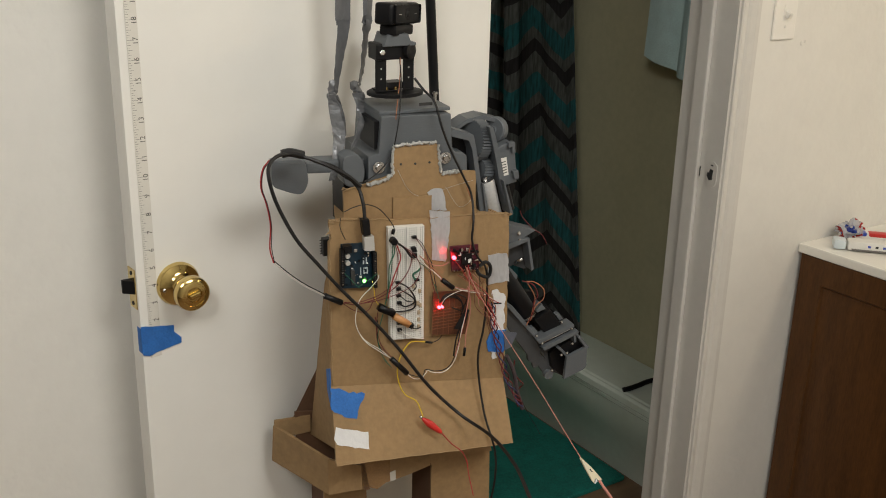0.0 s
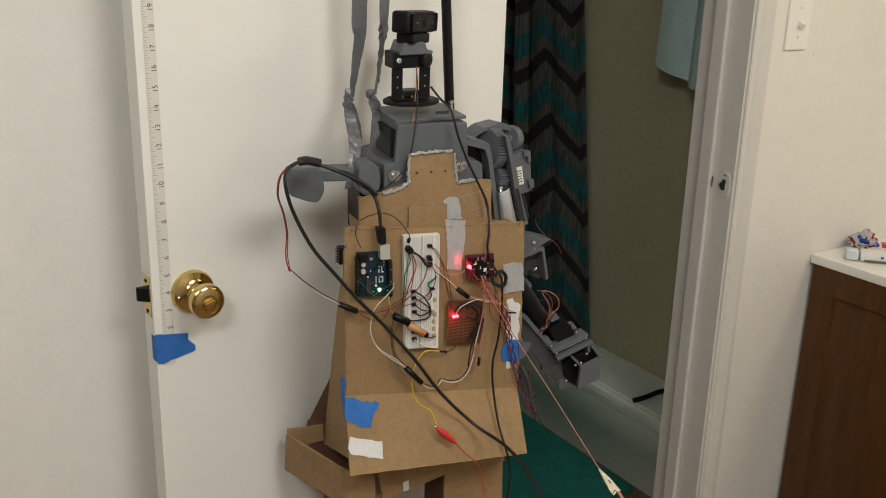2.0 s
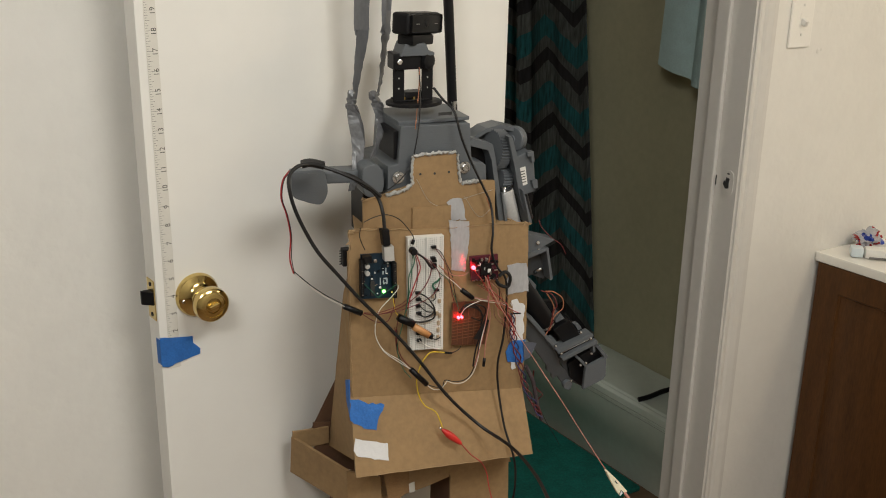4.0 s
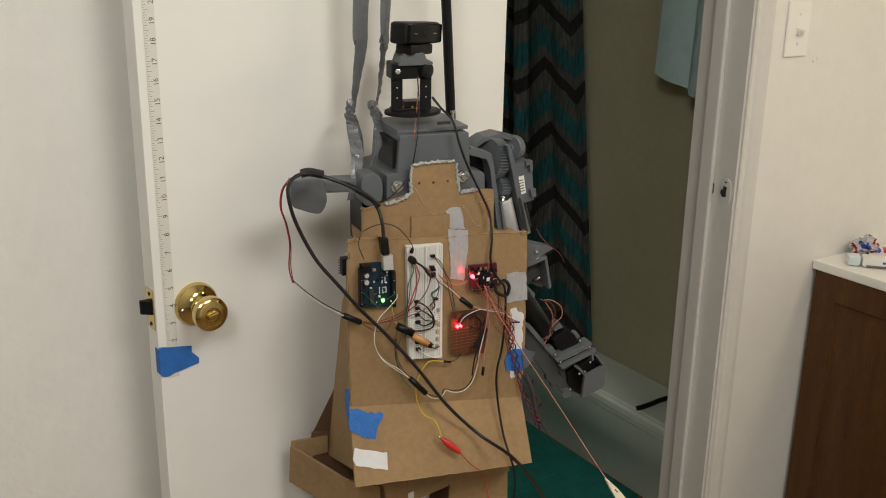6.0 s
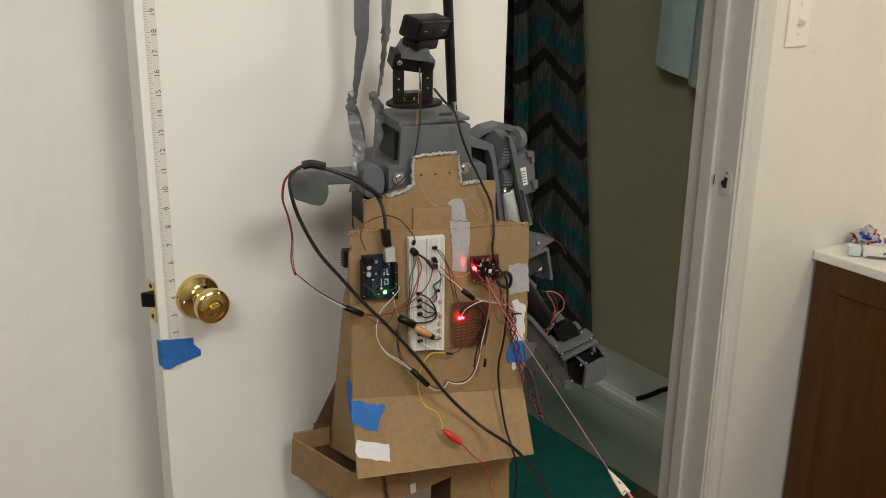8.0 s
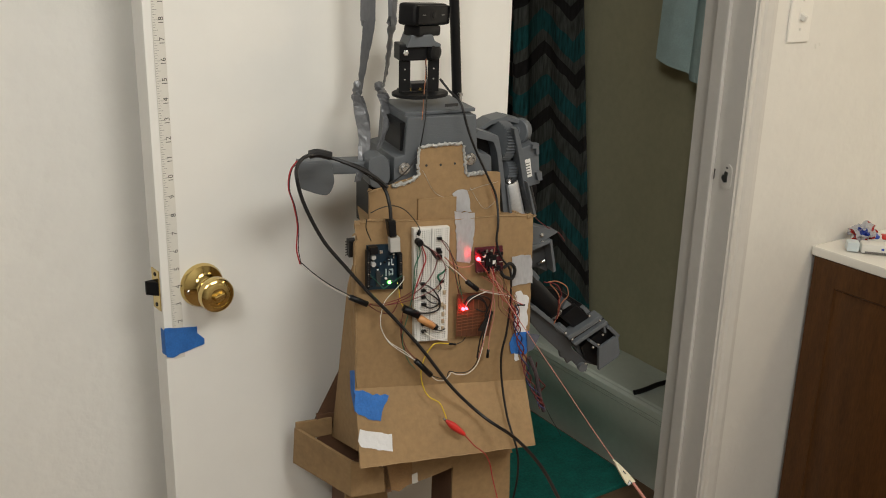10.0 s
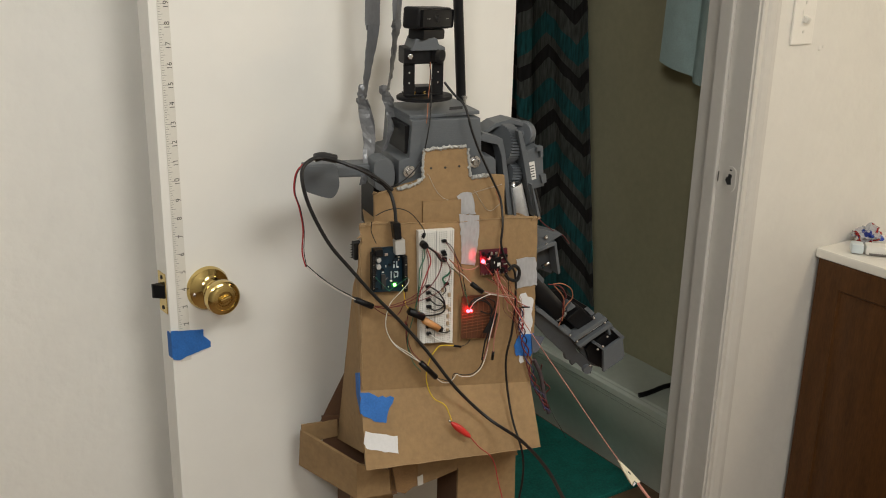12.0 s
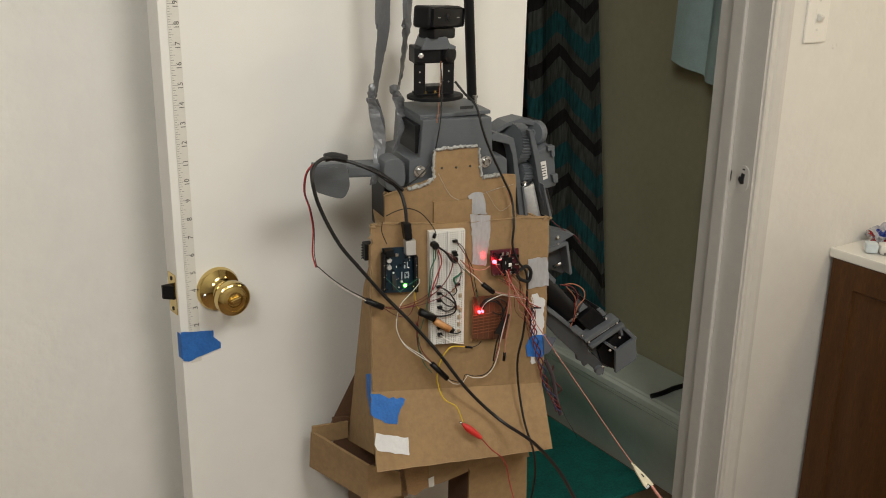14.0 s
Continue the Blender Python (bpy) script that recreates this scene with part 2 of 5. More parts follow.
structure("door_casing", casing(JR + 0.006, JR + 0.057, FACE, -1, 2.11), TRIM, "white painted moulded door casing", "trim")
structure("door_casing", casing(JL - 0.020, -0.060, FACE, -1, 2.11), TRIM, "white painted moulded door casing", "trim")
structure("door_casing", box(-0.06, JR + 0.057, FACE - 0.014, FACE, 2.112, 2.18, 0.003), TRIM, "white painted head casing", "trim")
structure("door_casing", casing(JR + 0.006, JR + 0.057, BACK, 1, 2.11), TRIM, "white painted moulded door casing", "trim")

# strike plate in the lining
strike = thing("strike_plate", "painted-over metal strike plate with a dark latch hole", "strike plate", pose(JR - 0.001, 0.0400, 0.974))
part("plate", slab([(-0.014, -0.012), (-0.012, -0.022), (-0.004, -0.028), (0.006, -0.027), (0.013, -0.018), (0.014, 0.0), (0.013, 0.018), (0.006, 0.027), (-0.004, 0.028), (-0.012, 0.022), (-0.014, 0.012)], -0.001, 0.0015), TRIM, strike, at=pose(-0.0003, -0.002, 0, 0, 0, 90))
part("latch_hole", slab([(-0.006, -0.011), (0.003, -0.013), (0.010, -0.004), (0.008, 0.004), (0.004, 0.003), (0.002, 0.012), (-0.007, 0.010), (-0.005, 0.0)], 0, 0.0008), INK, strike, "dark ragged latch hole", at=pose(-0.0022, 0.0, 0.0, 0, 0, 90))
part("screw", box(-0.0004, 0.0004, -0.003, 0.003, -0.0015, 0.0015), INK, strike, at=pose(-0.002, -0.002, 0.020))
part("dent", slab([(-0.0012, -0.012), (0.0015, -0.010), (0.001, 0.0), (0.002, 0.010), (-0.001, 0.011), (-0.0016, 0.002)], -0.0008, 0.0), INK, strike, "dark dent in the stop", at=pose(-0.0065, 0.0272, 0.002))

# ---- the door, folded back flat against the wall ----
DX0, DX1, DF = -0.612, 0.004, -0.030
# the door stands a little off the wall, turned about its hinge pin
SWUNG = pose(0.010, 0.010, 0, 0, 0, 5.0) @ pose(-0.010, -0.010, 0)
door = thing("door_1", "white painted flush door folded back against the wall", "door", SWUNG, kind="structure")
part("door_leaf", box(DX0, DX1, DF, DF + 0.035, 0.012, 2.035, 0.0012), DOOR, door)
for z in (0.25, 1.02, 1.80):
    hinge = part("hinge", lathe([(0.006, -0.045), (0.006, 0.045)], pose(DX1 + 0.006, DF + 0.040, z), 12), STEEL, door, "steel butt hinge")

ROSE = pose(-0.5545, DF, 0.981, 90, 0, 0) @ Matrix.Diagonal((0.94, 0.94, 0.86, 1))
knob = part("door_knob", lathe([(0.0, 0.0), (0.0335, 0.0), (0.0335, 0.003), (0.031, 0.008), (0.022, 0.012), (0.0165, 0.015), (0.0135, 0.020), (0.0130, 0.028), (0.016, 0.034), (0.0225, 0.039), (0.0255, 0.047), (0.0262, 0.054), (0.0250, 0.061), (0.0215, 0.0645), (0.0175, 0.0655), (0.0170, 0.0640), (0.0115, 0.0645), (0.0105, 0.0630), (0.0, 0.0630)], ROSE, 48), BRASS, door, "polished brass round privacy knob", smooth=True)
part("thumb_turn", box(-0.0085, 0.0085, -0.0040, 0.0040, 0.062, 0.070, 0.002, ROSE @ pose(0, 0, 0, 0, 0, 14)), BRASS, knob)
part("rose_screw", lathe([(0.0035, 0.0), (0.0035, 0.0105), (0.002, 0.0115)], ROSE @ pose(-0.024, -0.004, 0), 12), STEEL, knob)
latch = part("latch_plate", box(DX0 - 0.0012, DX0 + 0.001, DF + 0.005, DF + 0.030, 0.952, 1.010, 0.0008), BRASS, door, "brass latch face plate")
bm = bmesh.new()
vs = [bm.verts.new(v) for v in ((0, 0, 0), (0, 0.016, 0), (-0.012, 0.016, 0), (-0.012, 0.012, 0), (0, 0, 0.019), (0, 0.016, 0.019), (-0.012, 0.016, 0.019), (-0.012, 0.012, 0.019))]
for f in ((0, 1, 2, 3), (4, 7, 6, 5), (0, 4, 5, 1), (1, 5, 6, 2), (2, 6, 7, 3), (3, 7, 4, 0)):
    bm.faces.new([vs[i] for i in f])
bmesh.ops.transform(bm, matrix=pose(DX0 - 0.001, DF + 0.009, 0.974), verts=bm.verts[:])
part("latch_bolt", bm, MATTEBLACK, latch, "dark bevelled latch bolt")
for z in (0.959, 1.003):
    part("screw", lathe([(0.003, 0.0), (0.003, 0.0008)], pose(DX0 - 0.0012, DF + 0.0175, z, 0, -90, 0), 10), MATTEBLACK, latch)

# ---- the bathroom behind ----
tub = thing("bathtub", "white enamel bathtub with a flat rim, in shade", "bathtub")
bm = bmesh.new()
loops = []
TY0, TY1 = BACK + 0.002, 1.745
for x0, x1, y0, y1, z in ((0.832, 1.615, TY0, TY1, 0.0), (0.815, 1.615, TY0, TY1, 0.12), (0.802, 1.615, TY0, TY1, 0.135), (0.787, 1.615, TY0, TY1, 0.235), (0.777, 1.615, TY0, TY1, 0.245), (0.777, 1.615, TY0, TY1, 0.268), (0.789, 1.612, TY0 + 0.003, TY1 - 0.003, 0.278),
                          (0.972, 1.54, TY0 + 0.09, TY1 - 0.09, 0.276), (0.990, 1.52, TY0 + 0.11, TY1 - 0.11, 0.255), (1.02, 1.48, TY0 + 0.18, TY1 - 0.22, 0.03)):
    loops.append([bm.verts.new(v) for v in ((x0, y0, z), (x1, y0, z), (x1, y1, z), (x0, y1, z))])
for name, use in (("apron", loops[:6]), ("basin", loops[5:])):
    bm2 = bmesh.new()
    rings = [[bm2.verts.new(v.co) for v in ring] for ring in use]
    for a, b in zip(rings, rings[1:]):
        for i in range(4):
            bm2.faces.new((a[i], a[(i + 1) % 4], b[(i + 1) % 4], b[i]))
    if name == "basin":
        bm2.faces.new(rings[-1])
    bmesh.ops.recalc_face_normals(bm2, faces=bm2.faces[:])
    bmesh.ops.bevel(bm2, geom=[e for e in bm2.edges if not e.is_boundary], offset=0.006, segments=2, affect="EDGES")
    part(name, bm2, TUB, tub, smooth=True)
bm.free()


def folded_sheet(y0, y1, z0, z1, x, folds, depth, seed, ny=90, nz=24, sway=0.0, thick=0.0025, flare=0.0, lift=0.0, calm=0.0):
    """A hanging sheet along y with soft folds, gathered a little more at the top."""
    rnd = random.Random(seed)
    ph = [rnd.uniform(0, 6.28) for _ in range(4)]
    bm = bmesh.new()
    grid = []
    for j in range(nz + 1):
        v = j / nz
        row = []
        for i in range(ny + 1):
            u = i / ny
            w = math.sin(2 * math.pi * folds * u + ph[0] + 0.6 * v) + 0.35 * math.sin(2 * math.pi * folds * 1.7 * u + ph[1] - 0.8 * v)
            w *= 1 if not calm else 0.12 + 0.88 * min(1.0, max(0.0, (u - calm) / 0.12))
            row.append(bm.verts.new((x + depth * (0.6 + 0.4 * v) * w + sway * v * v, y0 - flare * v * (1 - u) + (y1 - y0) * u + 0.012 * math.sin(9 * u + ph[2]) * v, z1 + (z0 + lift * u * u - z1) * v)))
        grid.append(row)
    for j in range(nz):
        for i in range(ny):
            bm.faces.new((grid[j][i], grid[j][i + 1], grid[j + 1][i + 1], grid[j + 1][i]))
    bmesh.ops.recalc_face_normals(bm, faces=bm.faces[:])
    bmesh.ops.solidify(bm, geom=bm.faces[:], thickness=thick)
    return bm


def chevron_material():
    """Printed cloth: zigzag bands in black, teal, grey and pale grey."""
    m = material("chevron_cloth", (0.1, 0.1, 0.1), 0.9, bump=0.3, bump_scale=200)
    n, l = m.node_tree.nodes, m.node_tree.links
    b = n["Principled BSDF"]
    tc, sep = n.new("ShaderNodeTexCoord"), n.new("ShaderNodeSeparateXYZ")
    l.new(tc.outputs["Object"], sep.inputs[0])

    def op(kind, a, c, clamp=False):
        q = n.new("ShaderNodeMath")
        q.operation, q.use_clamp = kind, clamp
        for k, v in enumerate((a, c)):
            if isinstance(v, (int, float)):
                q.inputs[k].default_value = v
            elif v is not None:
                l.new(v, q.inputs[k])
        return q.outputs[0]

    slant = op("ADD", sep.outputs["Y"], op("MULTIPLY", sep.outputs["Z"], -0.197))
    zig = op("PINGPONG", op("ADD", slant, 0.3017), 0.128)
    band = op("FRACT", op("DIVIDE", op("ADD", op("MULTIPLY", zig, 0.66), op("ADD", sep.outputs["Z"], 0.150)), 0.188), None)
    blot = n.new("ShaderNodeTexNoise")
    blot.inputs["Scale"].default_value = 16
    l.new(tc.outputs["Object"], blot.inputs[0])
    band = op("ADD", band, op("MULTIPLY", op("SUBTRACT", blot.outputs[0], 0.5), 0.12))
    ramp = n.new("ShaderNodeValToRGB")
    ramp.color_ramp.interpolation = "CONSTANT"
    stops = [(0.0, (0.070, 0.076, 0.071)), (0.17, (0.009, 0.085, 0.092)), (0.50, (0.070, 0.076, 0.071)), (0.79, (0.012, 0.011, 0.012))]
    e = ramp.color_ramp.elements
    e[0].position, e[0].color = 0.0, (*stops[0][1], 1)
    e[1].position, e[1].color = stops[1][0], (*stops[1][1], 1)
    for p, c in stops[2:]:
        q = e.new(p)
        q.color = (*c, 1)
    l.new(band, ramp.inputs[0])
    # brushed streaks of the print
    mp, st, mr, sc = n.new("ShaderNodeMapping"), n.new("ShaderNodeTexNoise"), n.new("ShaderNodeMapRange"), n.new("ShaderNodeVectorMath")
    mp.inputs["Scale"].default_value = (1, 1.0, 0.16)
    st.inputs["Scale"].default_value, st.inputs["Detail"].default_value = 130, 3
    mr.inputs["From Min"].default_value, mr.inputs["From Max"].default_value, mr.inputs["To Min"].default_value, mr.inputs["To Max"].default_value = 0.3, 0.7, 0.45, 1.45
    sc.operation = "SCALE"
    l.new(tc.outputs["Object"], mp.inputs[0]), l.new(mp.outputs[0], st.inputs[0]), l.new(st.outputs[0], mr.inputs[0])
    l.new(ramp.outputs[0], sc.inputs[0]), l.new(mr.outputs[0], sc.inputs["Scale"])
    l.new(sc.outputs[0], b.inputs["Base Color"])
    return m


solid("shower_curtain", folded_sheet(0.875, 1.50, 0.30, 1.96, 0.879, 7.5, 0.030, 5, flare=0.21, calm=0.33), chevron_material(), "shower curtain with teal, grey and black chevrons, drawn aside", "shower curtain", smooth=True)
solid("curtain_liner", folded_sheet(0.18, 1.70, 0.15, 1.96, 0.975, 2.2, 0.004, 9), LINER, "plain olive liner hanging inside the bathtub", "shower curtain", smooth=True)
solid("curtain_rod", tube([(0.914, BACK, 1.99), (0.914, 1.75, 1.99)], 0.0125, 16, straight=True), STEEL, "steel shower rod above the bathtub", "curtain rod")
solid("towel", folded_sheet(0.235, 0.470, 1.118, 2.006, 0.889, 1.6, 0.012, 21, sway=-0.02, thick=0.006, lift=0.05), TOWEL, "pale blue towel hung over the shower rod", "towel", smooth=True)
solid("bath_mat", box(0.10, 0.812, 0.36, 1.55, 0.0, 0.016, 0.006), MAT, "dark green shaggy bath mat beside the bathtub", "bath mat")
bm = tube([(0.0, 0.0, 0.008), (0.02, 0.0, 0.010), (0.05, 0.006, 0.012), (0.085, 0.016, 0.014), (0.13, 0.02, 0.016)], 0.007, 10)
solid("black_strap", bm, BLACK, "crumpled black strap on the rim of the bathtub", "strap", at=pose(0.790, 0.375, 0.274, 0, 0, -14))

# ---- the vanity ----
CX, CT = 0.974, 0.779
vanity = thing("vanity_cabinet", "dark reddish wood vanity cabinet under a white top", "cabinet")
part("body", box(CX + 0.018, 1.558, -1.20, FACE - 0.002, 0.0, CT - 0.024), WOOD, vanity)
part("face_frame", box(CX + 0.003, CX + 0.017, -1.20, FACE - 0.002, 0.0, CT - 0.024, 0.001), WOOD, vanity)
for y1 in (FACE - 0.012, -0.405, -0.82):
    y0, z0, z1 = y1 - 0.395, 0.06, CT - 0.0245
    panel = part("cabinet_door", box(CX - 0.002, CX + 0.002, y0, y1, z0, z1), WOOD, vanity)
    for a, b, c, d in ((y0, y0 + 0.062, z0, z1), (y1 - 0.062, y1, z0, z1)):
        part("stile", box(CX - 0.0105, CX - 0.0022, a, b, c, d), WOOD, panel)
    for c, d in ((z0, z0 + 0.062), (z1 - 0.062, z1)):
        part("rail", box(CX - 0.0105, CX - 0.0022, y0 + 0.0620, y1 - 0.0620, c, d), WOOD, panel)
    bm = bmesh.new()
    rings = []
    for inset, x in ((0.0625, -0.0100), (0.066, -0.0050), (0.070, -0.0042), (0.082, -0.0050), (0.104, -0.0098), (0.110, -0.0104)):
        rings.append([bm.verts.new((CX + x, y, z)) for y, z in ((y0 + inset, z0 + inset), (y1 - inset, z0 + inset), (y1 - inset, z1 - inset), (y0 + inset, z1 - inset))])
    for a, b in zip(rings, rings[1:]):
        for i in range(4):
            bm.faces.new((a[i], a[(i + 1) % 4], b[(i + 1) % 4], b[i]))
    bm.faces.new(rings[-1])
    bmesh.ops.recalc_face_normals(bm, faces=bm.faces[:])
    part("raised_panel", bm, WOOD, panel, smooth=True)
solid("countertop", box(CX - 0.014, 1.558, -1.22, FACE - 0.002, CT - 0.023, CT, 0.004), COUNTER, "white vanity counter slab with a rounded front edge", "countertop")

# ---- light switch on the wall ----
switch = thing("light_switch", "ivory toggle light switch plate on the wall", "light switch", pose(0.801, FACE, 1.313))
part("plate", box(-0.035, 0.035, -0.006, 0.0, -0.0572, 0.0572, 0.003), IVORY, switch)
part("toggle", box(-0.005, 0.005, -0.020, -0.004, -0.006, 0.006, 0.002, pose(0, 0, 0.0, 25, 0, 0)), WHITEP, switch)
part("slot", box(-0.008, 0.008, -0.0068, -0.005, -0.014, 0.014), IVORY, switch)
for z in (-0.0302, 0.0302):
    part("screw", lathe([(0.003, 0), (0.003, 0.0012)], pose(0, -0.006, z, 90, 0, 0), 10), WHITEP, switch)


# ---- the robot: x across its chest, y to its back, z up ----
RB = pose(-0.2548, -0.2090, 0.0202, 2.649, -1.037, -9.452)
robot = thing("robot", "home-made robot of cardboard and grey plastic parts, hung before the door", "robot", RB)


def rp(name, bm, mat, label="", smooth=False, parent=None):
    return part(name, bm, mat, parent or robot, label, smooth)


def sheet(corners, thick, push=(0, 1, 0), nx=1):
    """A thick sheet with the given corners, pushed back by its thickness."""
    bm = bmesh.new()
    a = [bm.verts.new(c) for c in corners]
    b = [bm.verts.new(Vector(c) + Vector(push) * thick) for c in corners]
    bm.faces.new(a), bm.faces.new(b[::-1])
    for i in range(len(a)):
        j = (i + 1) % len(a)
        bm.faces.new((a[i], b[i], b[j], a[j]))
    bmesh.ops.recalc_face_normals(bm, faces=bm.faces[:])
    return bm


def ragged(corners, seed, step=0.006, amount=0.0012):
    """The same outline in x and z with a torn, uneven edge."""
    rnd = random.Random(seed)
    out = []
    for i, p in enumerate(corners):
        q = corners[(i + 1) % len(corners)]
        d = math.dist(p, q)
        n = max(1, int(d / step))
        for k in range(n):
            t = k / n
            out.append((p[0] + (q[0] - p[0]) * t + rnd.uniform(-1, 1) * amount, p[1] + (q[1] - p[1]) * t + rnd.uniform(-1, 1) * amount))
    return out


# cardboard body
rp("front_panel", slab(ragged([(-0.112, 0.826), (0.161, 0.788), (0.162, 0.89), (0.157, 1.055), (0.092, 1.059), (0.025, 1.061), (-0.019, 1.065), (-0.09, 1.075), (-0.096, 1.073), (-0.109, 1.075), (-0.111, 1.068), (-0.107, 1.048), (-0.112, 1.044)], 3, 0.012, 0.0008), 0.0, 0.005), CARD, "plain brown cardboard front panel")
flap = [(-0.120, -0.046, 0.7250), (0.160, -0.046, 0.6990)]
top = [(-0.112, 0, 0.826), (0.161, 0, 0.788)]


def on_flap(x, z, proud=0.0016):
    """A point of the bent flap at x and z, a little proud of it."""
    edge, foot = 0.826 - 0.139 * (x + 0.112), 0.725 - 0.0929 * (x + 0.120)
    return (x, min(0.0, -0.046 * (edge - z) / (edge - foot)) - proud, z)


bm = sheet([top[0], top[1], flap[1], flap[0]], 0.005)
rp("lower_flap", bm, CARD, "bent cardboard flap below a crease")
rp("side_panel", sheet([(-0.108, 0.004, 1.066), (-0.107, 0.004, 0.809), (-0.108, 0.004, 0.721), (-0.117, 0.1, 0.692), (-0.108, 0.1, 0.759), (-0.089, 0.1, 0.942), (-0.073, 0.1, 1.002)], 0.004, (1, 0, 0)), CARD, "cardboard side of the body")
rp("back_panel", sheet([(-0.064, 0.108, 1.024), (-0.098, 0.108, 0.807), (-0.149, 0.108, 0.708), (-0.104, 0.108, 0.675), (-0.066, 0.108, 0.805)], 0.004, (0.5, 0.3, 0)), CARDBROWN_SHADE, "dark brown cardboard back of the body")
rp("side_panel", sheet([(0.152, 0.004, 1.05), (0.165, 0.004, 0.70), (0.158, 0.11, 0.70), (0.135, 0.11, 1.05)], 0.004, (-1, 0, 0)), CARD)
rp("top_panel", sheet([(-0.10, 0.006, 1.066), (0.150, 0.006, 1.050), (0.13, 0.11, 1.045), (-0.07, 0.11, 1.06)], 0.004, (0, 0, -1)), CARD)
rp("chest_panel", slab(ragged([(-0.084, 1.061), (-0.083, 1.105), (-0.075, 1.108), (-0.052, 1.113), (-0.014, 1.122), (-0.014, 1.159), (-0.009, 1.161), (0.049, 1.162), (0.053, 1.157), (0.055, 1.119), (0.11, 1.116), (0.116, 1.039), (0.023, 1.044)], 7, 0.012, 0.0009), 0.020, 0.025), CARD, "cut cardboard chest panel glued to the torso")
rp("chest_patch", slab(ragged([(-0.014, 1.09), (0.043, 1.088), (0.044, 1.053), (-0.014, 1.059)], 8, 0.01, 0.0006), 0.0165, 0.0198), CARD)
for c in [(0.019, 0.0198, 1.135), (0.04, 0.0198, 1.135), (-0.002, 0.0198, 1.136)]:
    rp("hole", lathe([(0.0017, 0), (0.0017, 0.0006)], pose(c[0], 0.0199, c[2], 90, 0, 0), 10), INK)
for path, r in (([(-0.053, 0.019, 1.112), (-0.035, 0.019, 1.114), (-0.016, 0.019, 1.121)], 0.0042), ([(-0.014, 0.019, 1.124), (-0.015, 0.019, 1.143), (-0.013, 0.019, 1.161)], 0.0030), ([(-0.012, 0.019, 1.163), (0.021, 0.019, 1.163), (0.05, 0.019, 1.163)], 0.0036), ([(0.053, 0.019, 1.159), (0.055, 0.019, 1.136), (0.057, 0.019, 1.12)], 0.0030), ([(0.059, 0.019, 1.118), (0.072, 0.019, 1.118), (0.085, 0.019, 1.119)], 0.0042)):
    rnd = random.Random(len(path) + int(path[0][0] * 1e4))
    bm = tube([q + Vector((rnd.uniform(-.0012, .0012), 0, rnd.uniform(-.0012, .0012))) for q in smooth_path(path, 9)], r * 0.55, 9, 2)
    for v in bm.verts:
        k = rnd.uniform(-1, 1) * r * 0.22
        v.co += Vector((k * 1.3, abs(k) * -0.3, rnd.uniform(-1, 1) * r * 0.4))
    rp("glue_bead", bm, GLUE, "clear lumpy hot glue", True)
for k, path in enumerate(([(-0.008, 0.0185, 1.13), (0.013, 0.0185, 1.095), (0.047, 0.0185, 1.081)], [(-0.012, 0.0185, 1.082), (0.022, 0.0185, 1.084), (0.073, 0.0185, 1.097), (0.107, 0.0185, 1.103)], [(0.064, 0.0185, 1.098), (0.087, 0.0185, 1.066), (0.107, 0.0185, 1.076)])):
    rp("glue_string", tube(path, 0.00022, 5), GLUE)

# waist belt of folded cardboard, and the legs down to the floor
C0, C1 = (-0.119, 0, 0.707), (-0.172, 0.112, 0.712)
D0, D1 = (-0.119, 0, 0.647), (-0.176, 0.112, 0.651)
rp("belt_side", sheet([C1, C0, D0, D1], 0.005, (0.9, 0.3, 0)), CARD, "cardboard belt round the waist")
C2, D2 = (-0.067, 0.004, 0.682), (-0.065, 0.004, 0.64)
rp("belt_front", sheet([C0, C2, D2, D0], 0.005), CARD)
rp("belt_front", sheet([(-0.064, 0.012, 0.687), (0.045, 0.012, 0.677), (0.048, 0.012, 0.65), (0.013, 0.012, 0.642), (-0.019, 0.012, 0.637), (-0.062, 0.012, 0.634)], 0.004), CARD)
rp("belt_flap", sheet([(0.04, 0.016, 0.676), (0.151, 0.016, 0.666), (0.156, 0.016, 0.649), (0.1, 0.016, 0.656), (0.055, 0.016, 0.64)], 0.004), CARD)
rp("belt_rim", sheet([(-0.170, 0.108, 0.722), (-0.118, 0.094, 0.728), (-0.118, 0.094, 0.700), (-0.172, 0.108, 0.690)], 0.004), CARD, "folded back rim of the belt")
rp("packing_tape", sheet([(-0.065, 0.0085, 0.688), (-0.02, 0.0085, 0.679), (-0.018, 0.0085, 0.644), (-0.04, 0.0085, 0.631), (-0.063, 0.0085, 0.643)], 0.0006), material("brown_tape", (0.30, 0.18, 0.085), 0.25, vary=0.2, scale=40, bump=0.5, bump_scale=60), "shiny brown packing tape")
rp("packing_tape", sheet([(-0.068, 0.0085, 0.687), (-0.061, 0.0085, 0.687), (-0.052, 0.0085, 0.634), (-0.06, 0.0085, 0.634)], 0.0006), material("dark_tape", (0.16, 0.09, 0.05), 0.3, vary=0.2, scale=40), "dark brown tape strip")
rp("tape_scrap", sheet([(-0.02, 0.008, 0.656), (-0.011, 0.008, 0.658), (-0.01, 0.008, 0.64), (-0.019, 0.008, 0.64)], 0.0006), PAPER)
# both dark sheets paint in the shade inside the belt; the second is added
rp("waist_plate", sheet([(-0.098, 0.032, 0.640), (0.120, 0.032, 0.640), (0.120, 0.100, 0.640), (-0.122, 0.100, 0.640)], 0.004, (0, 0, -1)), CARDBROWN_SHADE)
